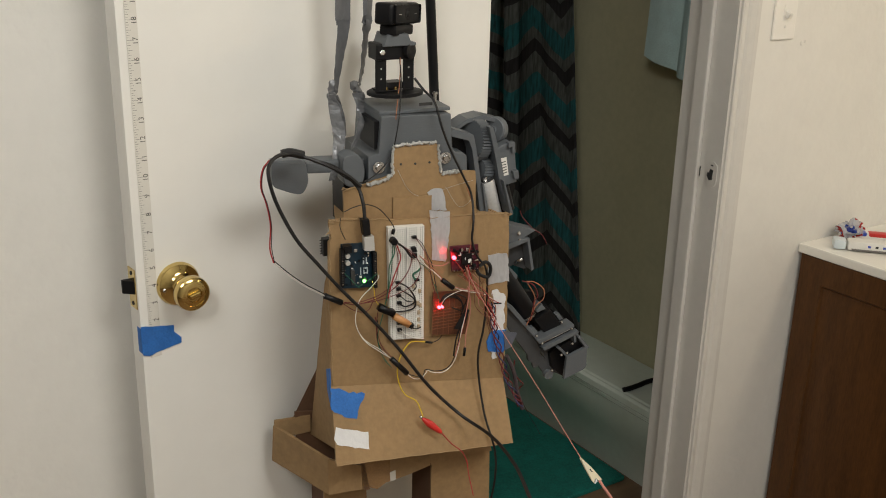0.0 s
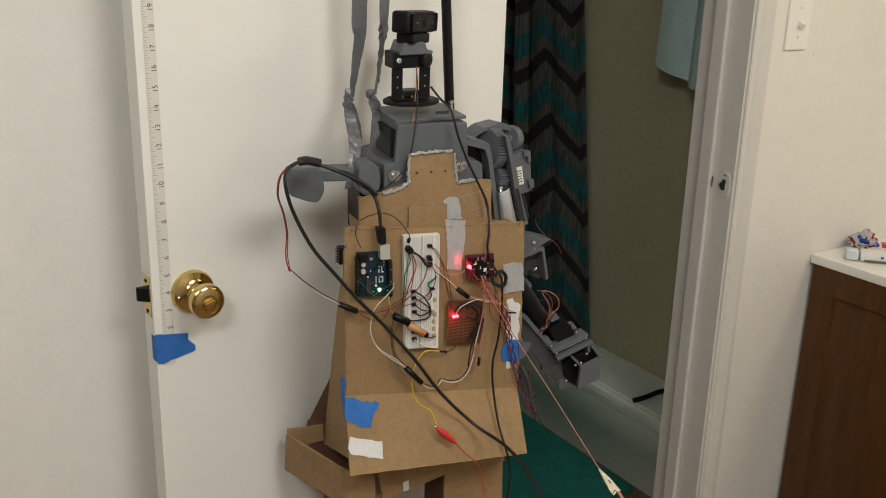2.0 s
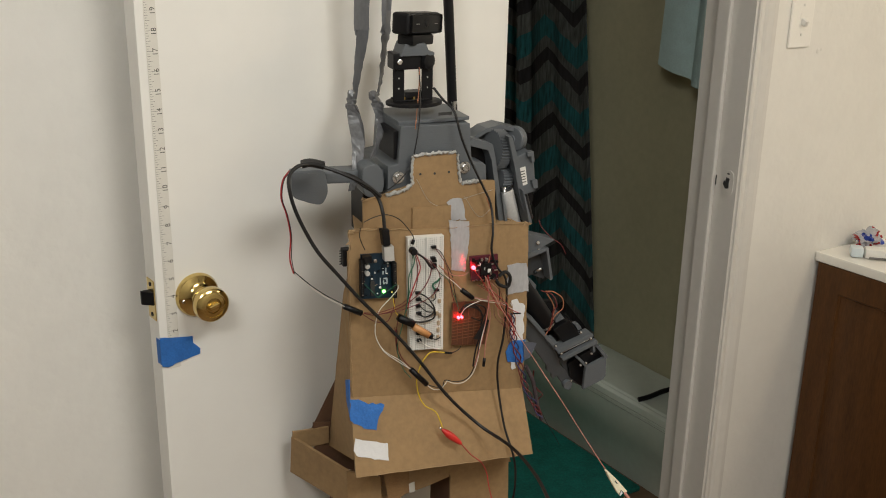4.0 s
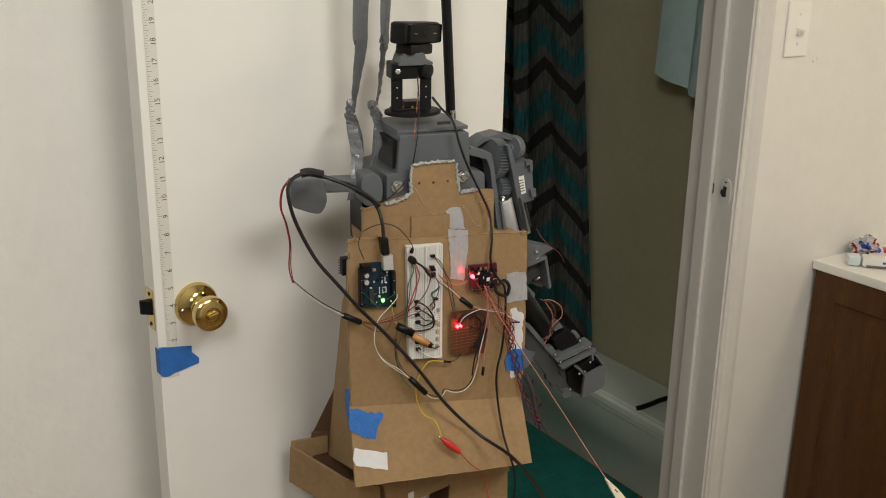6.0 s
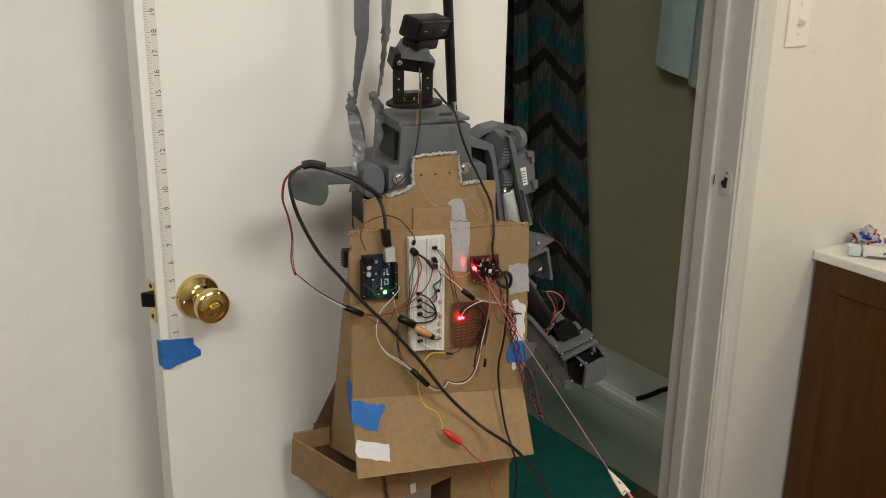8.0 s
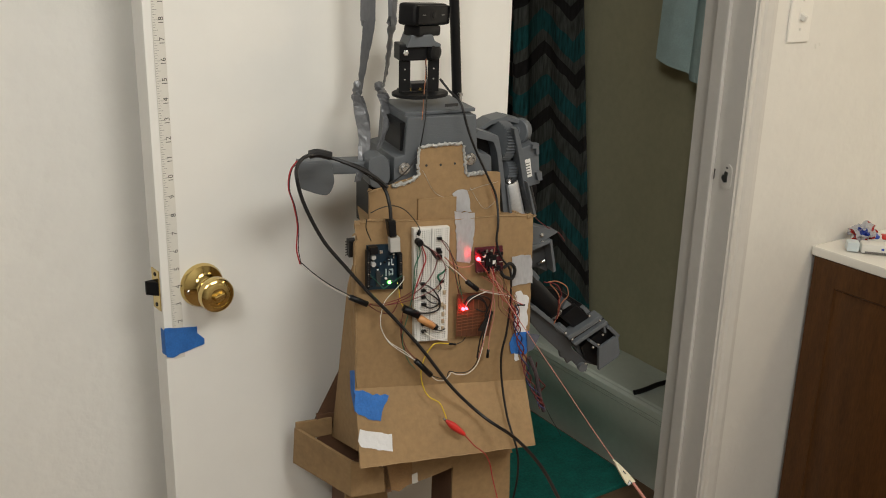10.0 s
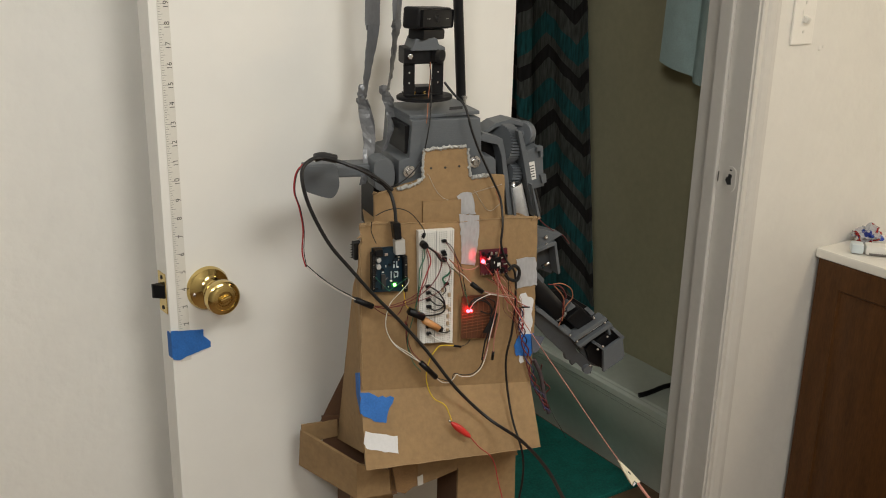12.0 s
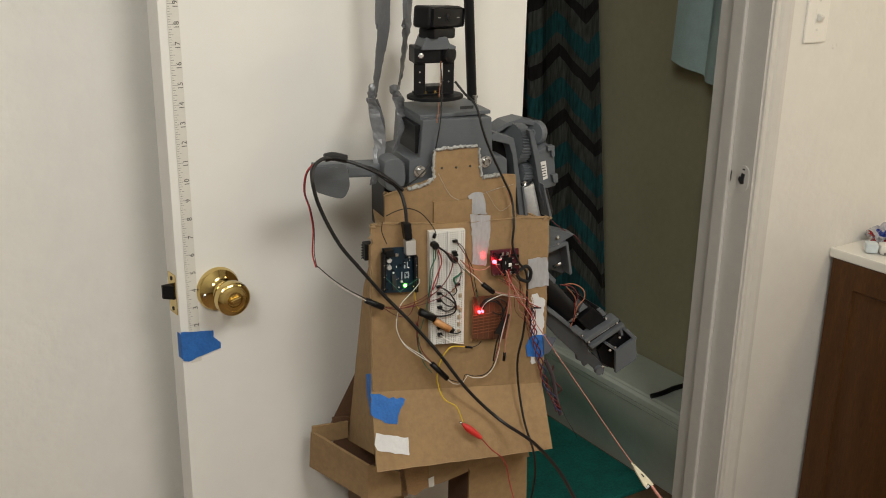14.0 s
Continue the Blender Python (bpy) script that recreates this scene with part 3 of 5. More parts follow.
rp("belt_shade_sheet", sheet([(-0.140, 0.101, 0.735), (0.130, 0.101, 0.700), (0.130, 0.101, 0.600), (-0.138, 0.101, 0.650)], 0.004), CARDBROWN_SHADE, "dark brown sheet added for the shade inside the belt")
L = [(0.058, 0.612), (0.159, 0.593)]
for x0, x1, y0, y1, w in ((L[0][0], L[1][0], 0.030, 0.110, 0.02), (-0.112, -0.045, 0.050, 0.120, 0.02)):
    leg = rp("leg", sheet([(x0, y0, 0.66), (x1, y0, 0.65), (x1 + w, y0 - 0.01, -0.027), (x0, y0 - 0.01, -0.027)], 0.005), CARD, "cardboard leg")
    # the left side takes the darker brown, the right side plain cardboard
    rp("leg_side", sheet([(x0, y0 + 0.005, 0.66), (x0, y1, 0.66), (x0, y1, -0.027), (x0, y0 - 0.005, -0.027)], 0.005, (1, 0, 0)), CARDBROWN_SHADE, parent=leg)
    rp("leg_side", sheet([(x1 - 0.005, y0 + 0.005, 0.65), (x1 - 0.005, y1, 0.65), (x1 + w - 0.005, y1, -0.027), (x1 + w - 0.005, y0 - 0.005, -0.027)], 0.004, (1, 0, 0)), CARD, parent=leg)

# grey torso
rp("torso", slab([(-0.026, 1.201), (0.075, 1.198), (0.078, 1.151), (0.083, 1.143), (0.096, 1.141), (0.101, 1.136), (0.105, 1.083), (-0.045, 1.087), (-0.045, 1.148), (-0.03, 1.15)], 0.030, 0.135, 0.0015), GREY, "grey 3D-printed torso block")
rp("torso_lid", box(-0.026, 0.078, 0.040, 0.128, 1.2005, 1.2055, 0.0010, pose(0, 0, 0)), GREY)
rp("side_opening", box(-0.0335, -0.0262, 0.038, 0.098, 1.154, 1.193, 0.001), BLACK, "dark square opening in the torso")
rp("slot", sheet([(0.026, 0.0255, 1.217), (0.045, 0.0255, 1.217), (0.045, 0.0255, 1.213), (0.026, 0.0255, 1.213)], 0.001), INK)
for c in [(-0.031, 0.028, 1.132), (0.067, 0.028, 1.137)]:
    bolt = rp("bolt", lathe([(0.0085, 0), (0.0085, 0.0012), (0.0048, 0.0014), (0.0048, 0.005), (0.0042, 0.006)], pose(*c, 90, 0, 0), 20), STEEL, "steel bolt with a washer")
for c in [(0.059, 0.05, 1.216)]:
    rp("bolt", lathe([(0.0022, -0.004), (0.0022, 0.006), (0.0036, 0.006), (0.0036, 0.009)], pose(*c), 12), STEEL)

# viewer's left shoulder: rounded blocks on a bar
def rounded_block(pts, y0, y1):
    ring = pts + pts[:3]
    line = smooth_path([(x, 0, z) for x, z in ring], 4)[4:4 + 4 * len(pts)]
    return slab([(q.x, q.z) for q in line], y0, y1, 0.0014)


rp("shoulder_block", rounded_block([(-0.176, 1.15), (-0.17, 1.153), (-0.139, 1.152), (-0.132, 1.146), (-0.129, 1.131), (-0.129, 1.119), (-0.135, 1.107), (-0.144, 1.105), (-0.163, 1.112), (-0.176, 1.121)], 0.030, 0.046), GREY, "grey rounded end of the arm stub", True)
rp("shoulder_bar", slab([(-0.128, 1.144), (-0.044, 1.14), (-0.044, 1.122), (-0.128, 1.127)], 0.045, 0.075, 0.003), GREY)
rp("shoulder_block", rounded_block([(-0.081, 1.144), (-0.076, 1.151), (-0.063, 1.153), (-0.055, 1.146), (-0.051, 1.131), (-0.052, 1.118), (-0.058, 1.107), (-0.071, 1.108), (-0.08, 1.116)], 0.028, 0.060), GREY)
rp("shoulder_drop", box(-0.072, -0.045, 0.055, 0.11, 1.04, 1.12, 0.002), BLACK)

# straps of duct tape that hold it to the top of the door, and the pole behind it
def ribbon(points, widths, turn=0.0, crinkle=0.002, seed=1):
    """A crinkled flat band along points."""
    rnd = random.Random(seed)
    line = smooth_path(points, 6)
    bm = bmesh.new()
    rows = []
    n = len(line)
    for i, c in enumerate(line):
        t = i / (n - 1) * (len(widths) - 1)
        k = min(int(t), len(widths) - 2)
        w = widths[k] + (widths[k + 1] - widths[k]) * (t - k)
        a = turn * i / n + rnd.uniform(-.15, .15)
        s = Vector((math.cos(a), math.sin(a), 0)) * w / 2
        rows.append([bm.verts.new(c + s * f + Vector((0, rnd.uniform(-1, 1) * crinkle, 0))) for f in (-1, -0.35, 0.3, 1)])
    for a, b in zip(rows, rows[1:]):
        for i in range(3):
            bm.faces.new((a[i], a[i + 1], b[i + 1], b[i]))
    bmesh.ops.recalc_face_normals(bm, faces=bm.faces[:])
    bmesh.ops.solidify(bm, geom=bm.faces[:], thickness=0.0012)
    return bm


STRAP = material("strap_tape", (0.17, 0.175, 0.185), 0.38, metal=0.35, vary=0.2, scale=25, bump=1.6, bump_scale=45, stretch=(1, 1, 0.4))
S1, S2 = [(-0.043, 0.14, 1.34), (-0.042, 0.14, 1.309), (-0.049, 0.14, 1.262), (-0.055, 0.14, 1.223), (-0.058, 0.14, 1.21)], [(-0.007, 0.14, 1.338), (-0.009, 0.14, 1.307), (-0.013, 0.14, 1.264), (-0.019, 0.14, 1.228), (-0.024, 0.14, 1.211)]
TOPZ = 2.037
rp("strap", ribbon([(S1[0][0] + 0.03, 0.10, TOPZ), (S1[0][0] + 0.012, 0.135, 1.6)] + S1, [0.024, 0.024, 0.022, 0.016, 0.009, 0.012], 0.5, 0.0008, 4), STRAP, "long strap of twisted silver duct tape", True)
rp("strap", ribbon([(S2[0][0] + 0.02, 0.10, TOPZ), (S2[0][0] + 0.008, 0.135, 1.6)] + S2, [0.018, 0.018, 0.017, 0.015, 0.012, 0.014], 1.2, 0.0025, 5), STRAP, "long strap of twisted silver duct tape", True)
rp("strap_end", ribbon([(-0.074, 0.1, 1.22), (-0.07, 0.1, 1.197), (-0.073, 0.07, 1.169), (-0.084, 0.05, 1.136), (-0.092, 0.045, 1.115)], [0.010, 0.016, 0.019, 0.014, 0.010], 0.3, 0.0008, 6), STRAP)
rp("strap_end", ribbon([(-0.064, 0.11, 1.216), (-0.056, 0.11, 1.186), (-0.052, 0.11, 1.157)], [0.006, 0.009, 0.008], 0.6, 0.0015, 7), STRAP)
rp("strap_end", ribbon([(-0.037, 0.1, 1.219), (-0.031, 0.1, 1.198), (-0.043, 0.07, 1.179), (-0.061, 0.05, 1.156)], [0.013, 0.015, 0.012, 0.010], 0.8, 0.0012, 8), STRAP)
for path, s in (([(-0.064, 0.125, 1.227), (-0.066, 0.125, 1.212), (-0.061, 0.125, 1.204)], 11), ([(-0.034, 0.12, 1.226), (-0.029, 0.12, 1.216), (-0.024, 0.12, 1.207)], 12)):
    bm = bmesh.new()
    rnd = random.Random(s)
    for q in smooth_path(path, 3):
        bmesh.ops.create_icosphere(bm, subdivisions=2, radius=0.006, matrix=Matrix.Translation(q) @ Matrix.Diagonal((rnd.uniform(.7, 1.4), rnd.uniform(.7, 1.2), rnd.uniform(.7, 1.5), 1)))
    for v in bm.verts:
        v.co += Vector((rnd.uniform(-1, 1), rnd.uniform(-1, 1), rnd.uniform(-1, 1))) * 0.0009
    rp("strap_knot", bm, STRAP, "crumpled knot of duct tape")
R0, R1 = (0.098, 0.165, 1.33), (0.109, 0.165, 1.162)
bm = tube([(R0[0] - 0.045, 0.165, 2.00), R0, R1, (R1[0] + 0.06, 0.150, -0.025)], 0.0074, 14, straight=True)
solid("pole", bm, BLACK, "slim black pole standing behind the robot", "pole", smooth=True, at=RB)

# ---- neck and head ----
HY = 0.085
P0, P1 = (-0.029, 0.085, 1.217), (0.061, 0.085, 1.211)
mid = ((P0[0] + P1[0]) / 2 - 0.008, 1.2215)
rp("pan_plate", lathe([(0.036, -0.003), (0.040, -0.0022), (0.040, 0.0012), (0.0385, 0.0022), (0.012, 0.0025)], pose(mid[0] + 0.004, HY - 0.004, mid[1]) @ Matrix.Diagonal((1, 0.8, 1, 1)), 40), MATTEBLACK, "round black turntable plate", True)
PAN = pose(mid[0], HY, mid[1] + 0.003)
pan = new("pan_bracket", mesh_of("pan_bracket", box(-0.024, 0.024, -0.013, 0.013, 0.0, 0.002, 0.0005), MATTEBLACK))
pan.parent = robot
tagged(pan, "black U-shaped pan bracket")
for s in (-1, 1):
    post = part("bracket_arm", box(s * 0.0205 - 0.0080, s * 0.0205 + 0.0080, -0.012, -0.010, 0.0, 0.058, 0.0006), MATTEBLACK, pan)
    for z in (0.018, 0.032):
        part("rivet", lathe([(0.0012, 0), (0.0012, 0.0006)], pose(s * 0.0205, -0.0121, z, 90, 0, 0), 8), STEEL, post)
part("servo", box(-0.010, 0.014, -0.010, 0.010, 0.003, 0.012, 0.001), BLACK, pan)
for x in (-0.012, 0.002):
    part("screw", lathe([(0.0022, 0), (0.0022, 0.004)], pose(x, -0.010, 0.002), 8), BRASS, pan)
TILT = pose(0.001, 0.0, 0.0547)
head = new("head", mesh_of("head", box(-0.030, 0.024, -0.016, 0.014, -0.011, 0.011, 0.002), BLACK))
head.parent = robot
tagged(head, "tilting head with a black webcam")
part("bearing", lathe([(0.0110, -0.003), (0.0110, 0.003), (0.008, 0.004), (0.005, 0.0045)], pose(0.0185, -0.017, 0.0, 90, 0, 30), 24), BLACK, head)
part("bolt", lathe([(0.0042, 0), (0.0042, 0.003), (0.003, 0.0036)], pose(-0.022, -0.016, 0.0, 90, 0, 0), 6), STEEL, head)
part("bolt", lathe([(0.0035, 0), (0.0035, 0.003)], pose(0.012, -0.017, -0.003, 90, 0, 0), 8), BRASS, head)
part("wedge", slab([(-0.022, 0.008), (0.026, 0.008), (0.026, 0.012), (0.018, 0.014), (0.014, 0.024), (-0.016, 0.024)], -0.022, 0.016, 0.001), GREY, head, "grey plastic mount")
CAMT = pose(0.007, 0.000, 0.020, 0, 5, 41)
webcam = part("webcam", box(-0.0435, 0.0435, -0.013, 0.015, 0.014, 0.043, 0.0065, CAMT, 4), BLACK, head, "black webcam with a glossy front", True)
part("front_glass", box(-0.0405, 0.0405, -0.0150, -0.0125, 0.0160, 0.0410, 0.004, CAMT), LENS, webcam, smooth=True)
part("lens", lathe([(0.0085, 0), (0.0085, 0.0003), (0.0060, 0.0005), (0.0055, 0.0002)], CAMT @ pose(0, -0.0151, 0.0285, 90, 0, 0), 28), MATTEBLACK, webcam)
part("lens_glass", lathe([(0.0050, 0), (0.0040, 0.0012), (0.0015, 0.0018)], CAMT @ pose(0, -0.0152, 0.0285, 90, 0, 0), 24), MATTEBLACK, webcam, smooth=True)
for x in (-0.024, 0.025):
    part("marking", box(x - 0.004, x + 0.004, -0.0153, -0.0150, 0.0280, 0.0288, 0, CAMT), STEEL, webcam)
part("clip_base", box(-0.030, 0.026, -0.013, 0.013, 0.000, 0.0145, 0.004, CAMT), BLACK, webcam, smooth=True)

# ---- viewer's right arm: geared shoulder, elbow and forearm ----
def gear(r, width, teeth, m):
    bm = bmesh.new()
    rings = [[], []]
    for k in range(teeth * 2):
        rr = r if k % 2 else r * 0.90
        for s in (0, 1):
            rings[s].append(bm.verts.new((rr * math.cos(math.pi * k / teeth), rr * math.sin(math.pi * k / teeth), s * width)))
    n = teeth * 2
    for k in range(n):
        bm.faces.new((rings[0][k], rings[0][(k + 1) % n], rings[1][(k + 1) % n], rings[1][k]))
    bm.faces.new(rings[0][::-1]), bm.faces.new(rings[1])
    bmesh.ops.recalc_face_normals(bm, faces=bm.faces[:])
    bmesh.ops.transform(bm, matrix=m, verts=bm.verts[:])
    return bm


arm = rp("upper_arm", slab([(0.077, 1.17), (0.082, 1.175), (0.113, 1.164), (0.118, 1.145), (0.138, 1.036), (0.13, 1.034), (0.112, 1.141), (0.106, 1.156), (0.08, 1.164)], 0.035, 0.060, 0.0006), GREY, "grey 3D-printed geared upper arm")
rp("shadow_plate", slab([(0.089, 1.158), (0.118, 1.155), (0.132, 1.103), (0.133, 1.077), (0.105, 1.08)], 0.058, 0.064), BLACK, parent=arm)
# arch over the gear
arch = [(0.1, 0.085, 1.165), (0.122, 0.085, 1.177), (0.145, 0.085, 1.181), (0.176, 0.085, 1.172), (0.185, 0.085, 1.158), (0.188, 0.085, 1.138)]
bm = bmesh.new()
for y in (0.0,):
    line = [Vector(p) for p in arch]
    rows = []
    for i, c in enumerate(line):
        rows.append([bm.verts.new(c + Vector((0, dy, dz))) for dy, dz in ((-0.010, 0), (0.022, 0), (0.022, -0.006), (-0.010, -0.006))])
    for a, b in zip(rows, rows[1:]):
        for i in range(4):
            bm.faces.new((a[i], a[(i + 1) % 4], b[(i + 1) % 4], b[i]))
    bm.faces.new(rows[0]), bm.faces.new(rows[-1][::-1])
bmesh.ops.recalc_face_normals(bm, faces=bm.faces[:])
rp("gear_guard", bm, GREY, parent=arm)
G1, G2 = (0.134, 0.075, 1.145), (0.146, 0.07, 1.1)
rp("gear", gear(0.032, 0.020, 44, pose(G1[0] + 0.010, 0.082, G1[2] - 0.002, 82, 0, -72)), GREY, "grey toothed gear", parent=arm)
rp("gear", gear(0.017, 0.020, 24, pose(G2[0] + 0.010, 0.074, G2[2], 82, 0, -72)), GREY, "small grey toothed gear", parent=arm)
rp("end_disc", lathe([(0.017, -0.006), (0.019, -0.004), (0.019, 0.006), (0.017, 0.008), (0.006, 0.008), (0.005, 0.010)], pose(*(0.17, 0.08, 1.157), 82, 0, -58), 28), GREY, parent=arm)
rp("side_plate", slab([(0.142, 1.17), (0.148, 1.17), (0.16, 1.135), (0.174, 1.076), (0.185, 1.038), (0.179, 1.036), (0.165, 1.077), (0.153, 1.129)], 0.045, 0.056, 0.0006), GREY, parent=arm)
rp("arm_back", slab([(0.123, 1.155), (0.188, 1.15), (0.208, 1.117), (0.221, 1.053), (0.209, 1.011), (0.163, 1.014), (0.139, 1.089)], 0.105, 0.118, 0.001), BLACK, parent=arm)
rp("motor_case", slab([(0.153, 1.135), (0.181, 1.145), (0.189, 1.131), (0.195, 1.082), (0.167, 1.077), (0.161, 1.102)], 0.052, 0.095, 0.002), GREY, "grey motor case", parent=arm)
lab = [(0.162, 0.0512, 1.12), (0.175, 0.0512, 1.122), (0.18, 0.0512, 1.095), (0.167, 0.0512, 1.092)]
sticker = rp("sticker", sheet(lab, 0.0006, (0, 1, 0)), WHITEP, "small white printed sticker", parent=arm)
for k in range(5):
    u = 0.2 + 0.15 * k
    a, b = [Vector(lab[0]).lerp(Vector(lab[3]), u), Vector(lab[1]).lerp(Vector(lab[2]), u)]
    rp("print_bar", sheet([a.lerp(b, 0.15) + Vector((0, -0.0004, 0)), a.lerp(b, 0.85) + Vector((0, -0.0004, 0)), a.lerp(b, 0.85) + Vector((0, -0.0004, -0.0012)), a.lerp(b, 0.15) + Vector((0, -0.0004, -0.0012))], 0.0003), INK, parent=sticker)
for q in ([(0.175, 1.144), (0.185, 1.145), (0.187, 1.129), (0.182, 1.128), (0.181, 1.138), (0.175, 1.137)], [(0.184, 1.101), (0.193, 1.102), (0.195, 1.089), (0.188, 1.088)]):
    rp("bracket", slab(q, 0.046, 0.056, 0.0006), GREY, parent=arm)
M0, M1 = (0.141, 0.05, 1.09), (0.158, 0.05, 1.03)
d = Vector(M1) - Vector(M0)
rp("gear_motor", lathe([(0.0125, 0.0), (0.0135, 0.002), (0.0135, d.length), (0.012, d.length + 0.003)], look(M0, Vector(M0) - d), 24), material("motor_silver", (0.48, 0.49, 0.50), 0.42, metal=0.45, vary=0.15, scale=30), "silver gear motor", True, arm)
rp("motor_cap", lathe([(0.004, -0.006), (0.004, -0.002), (0.0122, -0.001), (0.0128, 0.001)], look(M0, Vector(M0) - d), 20), STEEL, "", True, arm)
rp("motor_cradle", slab([(0.127, 1.093), (0.13, 1.092), (0.142, 1.034), (0.138, 1.032)], 0.030, 0.060, 0.0004), GREY, parent=arm)
rp("motor_cradle", slab([(0.163, 1.092), (0.165, 1.092), (0.182, 1.039), (0.178, 1.037)], 0.034, 0.062, 0.0004), GREY, parent=arm)
rp("motor_can", tube([(0.177, 0.062, 1.076), (0.189, 0.062, 1.037)], 0.0085, 16, straight=True), BLACK, "black motor can", True, arm)

elbow = rp("elbow", slab([(0.18, 1.019), (0.231, 1.002), (0.191, 0.984), (0.181, 0.982)], 0.050, 0.075, 0.0006), GREY, "grey elbow bracket with steel screws")
rp("elbow_plate", slab([(0.185, 0.977), (0.218, 0.99), (0.22, 0.991), (0.229, 0.939), (0.224, 0.933), (0.203, 0.943), (0.187, 0.935)], 0.066, 0.072, 0.0006), material("dark_grey_shaded_plastic", (0.055, 0.058, 0.062), 0.45, vary=0.1, scale=30), parent=elbow)
rp("elbow_edge", slab([(0.214, 0.991), (0.218, 0.993), (0.229, 0.941), (0.225, 0.938)], 0.045, 0.070, 0.0006), GREY, parent=elbow)
rp("elbow_edge", slab([(0.18, 0.986), (0.213, 0.993), (0.216, 0.988), (0.181, 0.978)], 0.045, 0.066, 0.0006), GREY, parent=elbow)
rp("elbow_edge", slab([(0.18, 0.95), (0.189, 0.947), (0.201, 0.934), (0.2, 0.928), (0.181, 0.925)], 0.045, 0.070, 0.0006), GREY, parent=elbow)
for c in [(0.201, 0.049, 1.001), (0.203, 0.049, 0.989)]:
    rp("screw", lathe([(0.0032, 0), (0.0032, 0.002), (0.002, 0.003)], pose(*c, 70, 0, 0), 10), STEEL, parent=elbow)
S0, S9 = (0.204, 0.06, 0.949), (0.212, 0.052, 0.958)
rp("screw", tube([S0, S9], 0.0028, 10, straight=True), STEEL, parent=elbow)

EP = (0.193, 0.06, 0.922)
ELBOW = pose(*EP)
fore = new("forearm", mesh_of("forearm", bmesh.new(), bpy.data.materials["dark_grey_shaded_plastic"]))
fore.parent = robot
tagged(fore, "grey printed forearm with an open gripper box")


def fp(name, bm, mat, label="", smooth=False, parent=None):
    """A part of the forearm, given in the robot's space."""
    bmesh.ops.transform(bm, matrix=Matrix.Translation(-Vector(EP)), verts=bm.verts[:])
    return part(name, bm, mat, parent or fore, label, smooth)


# the forearm's grey is darkened to paint in shade on its lower side
DARKGREY_SHADED = bpy.data.materials["dark_grey_shaded_plastic"]
bm = slab([(0.179, 0.891), (0.19, 0.885), (0.213, 0.856), (0.235, 0.825), (0.245, 0.814), (0.25, 0.79), (0.261, 0.778), (0.277, 0.752), (0.273, 0.74), (0.267, 0.742), (0.252, 0.763), (0.247, 0.77), (0.239, 0.767), (0.236, 0.777), (0.228, 0.783), (0.227, 0.793), (0.198, 0.832), (0.18, 0.861)], 0.043, 0.050, 0.001)
bmesh.ops.transform(bm, matrix=Matrix.Translation(-Vector(EP)), verts=bm.verts[:])
bm.to_mesh(fore.data)
bm.free()
fp("cradle_edge", slab([(0.179, 0.894), (0.19, 0.888), (0.213, 0.86), (0.236, 0.829), (0.234, 0.825), (0.187, 0.881), (0.179, 0.889)], 0.036, 0.075, 0.0006), GREY)
fp("cradle_floor", slab([(0.2, 0.896), (0.247, 0.886), (0.302, 0.834), (0.334, 0.785), (0.282, 0.763), (0.227, 0.834)], 0.078, 0.090), BLACK)
Q0, Q1 = (0.192, 0.055, 0.915), (0.226, 0.055, 0.864)
d = Vector(Q1) - Vector(Q0)
fp("arm_motor", lathe([(0.0150, -0.03), (0.0158, -0.028), (0.0158, d.length - 0.003), (0.0145, d.length)], look(Q0, Vector(Q0) - d), 28), BLACK, "black arm motor", True)
fp("motor_ring", lathe([(0.0120, d.length), (0.0150, d.length + 0.001), (0.0145, d.length + 0.006), (0.010, d.length + 0.007)], look(Q0, Vector(Q0) - d), 28), STEEL, "", True)
servo = fp("gripper_servo", slab([(0.233, 0.855), (0.26, 0.869), (0.285, 0.836), (0.257, 0.824)], 0.040, 0.075, 0.0015), BLACK, "black servo in the forearm")
fp("servo_lug", slab([(0.236, 0.87), (0.245, 0.881), (0.253, 0.871), (0.238, 0.866)], 0.042, 0.060, 0.0006), GREY)
fp("servo_lug", slab([(0.271, 0.858), (0.277, 0.86), (0.285, 0.849), (0.278, 0.847)], 0.040, 0.050, 0.0006), GREY)
fp("servo_lug", slab([(0.22, 0.84), (0.233, 0.843), (0.243, 0.83), (0.229, 0.827)], 0.040, 0.050, 0.0006), GREY)
for b in ([(0.234, 0.825), (0.297, 0.844), (0.3, 0.84), (0.299, 0.837), (0.238, 0.818)], [(0.244, 0.81), (0.306, 0.831), (0.309, 0.827), (0.308, 0.824), (0.248, 0.804)]):
    fp("clamp_bar", slab(b, 0.028, 0.050, 0.0008), GREY, "grey clamp bar")
fp("clamp_gap", slab([(0.238, 0.82), (0.302, 0.839), (0.308, 0.829), (0.244, 0.809)], 0.036, 0.050), BLACK)
fp("clamp_rod", tube([(0.243, 0.0335, 0.816), (0.298, 0.0335, 0.833)], 0.0016, 8, straight=True), STEEL)
for c in [(0.23, 0.027, 0.834), (0.293, 0.027, 0.836), (0.241, 0.027, 0.819), (0.274, 0.027, 0.85)]:
    fp("screw", lathe([(0.0022, 0), (0.0022, 0.0025), (0.0014, 0.0035)], pose(*c, 60, 0, 0), 10), STEEL)
fp("screw", tube([(0.277, 0.034, 0.848), (0.28, 0.034, 0.845)], 0.002, 8, straight=True), STEEL)
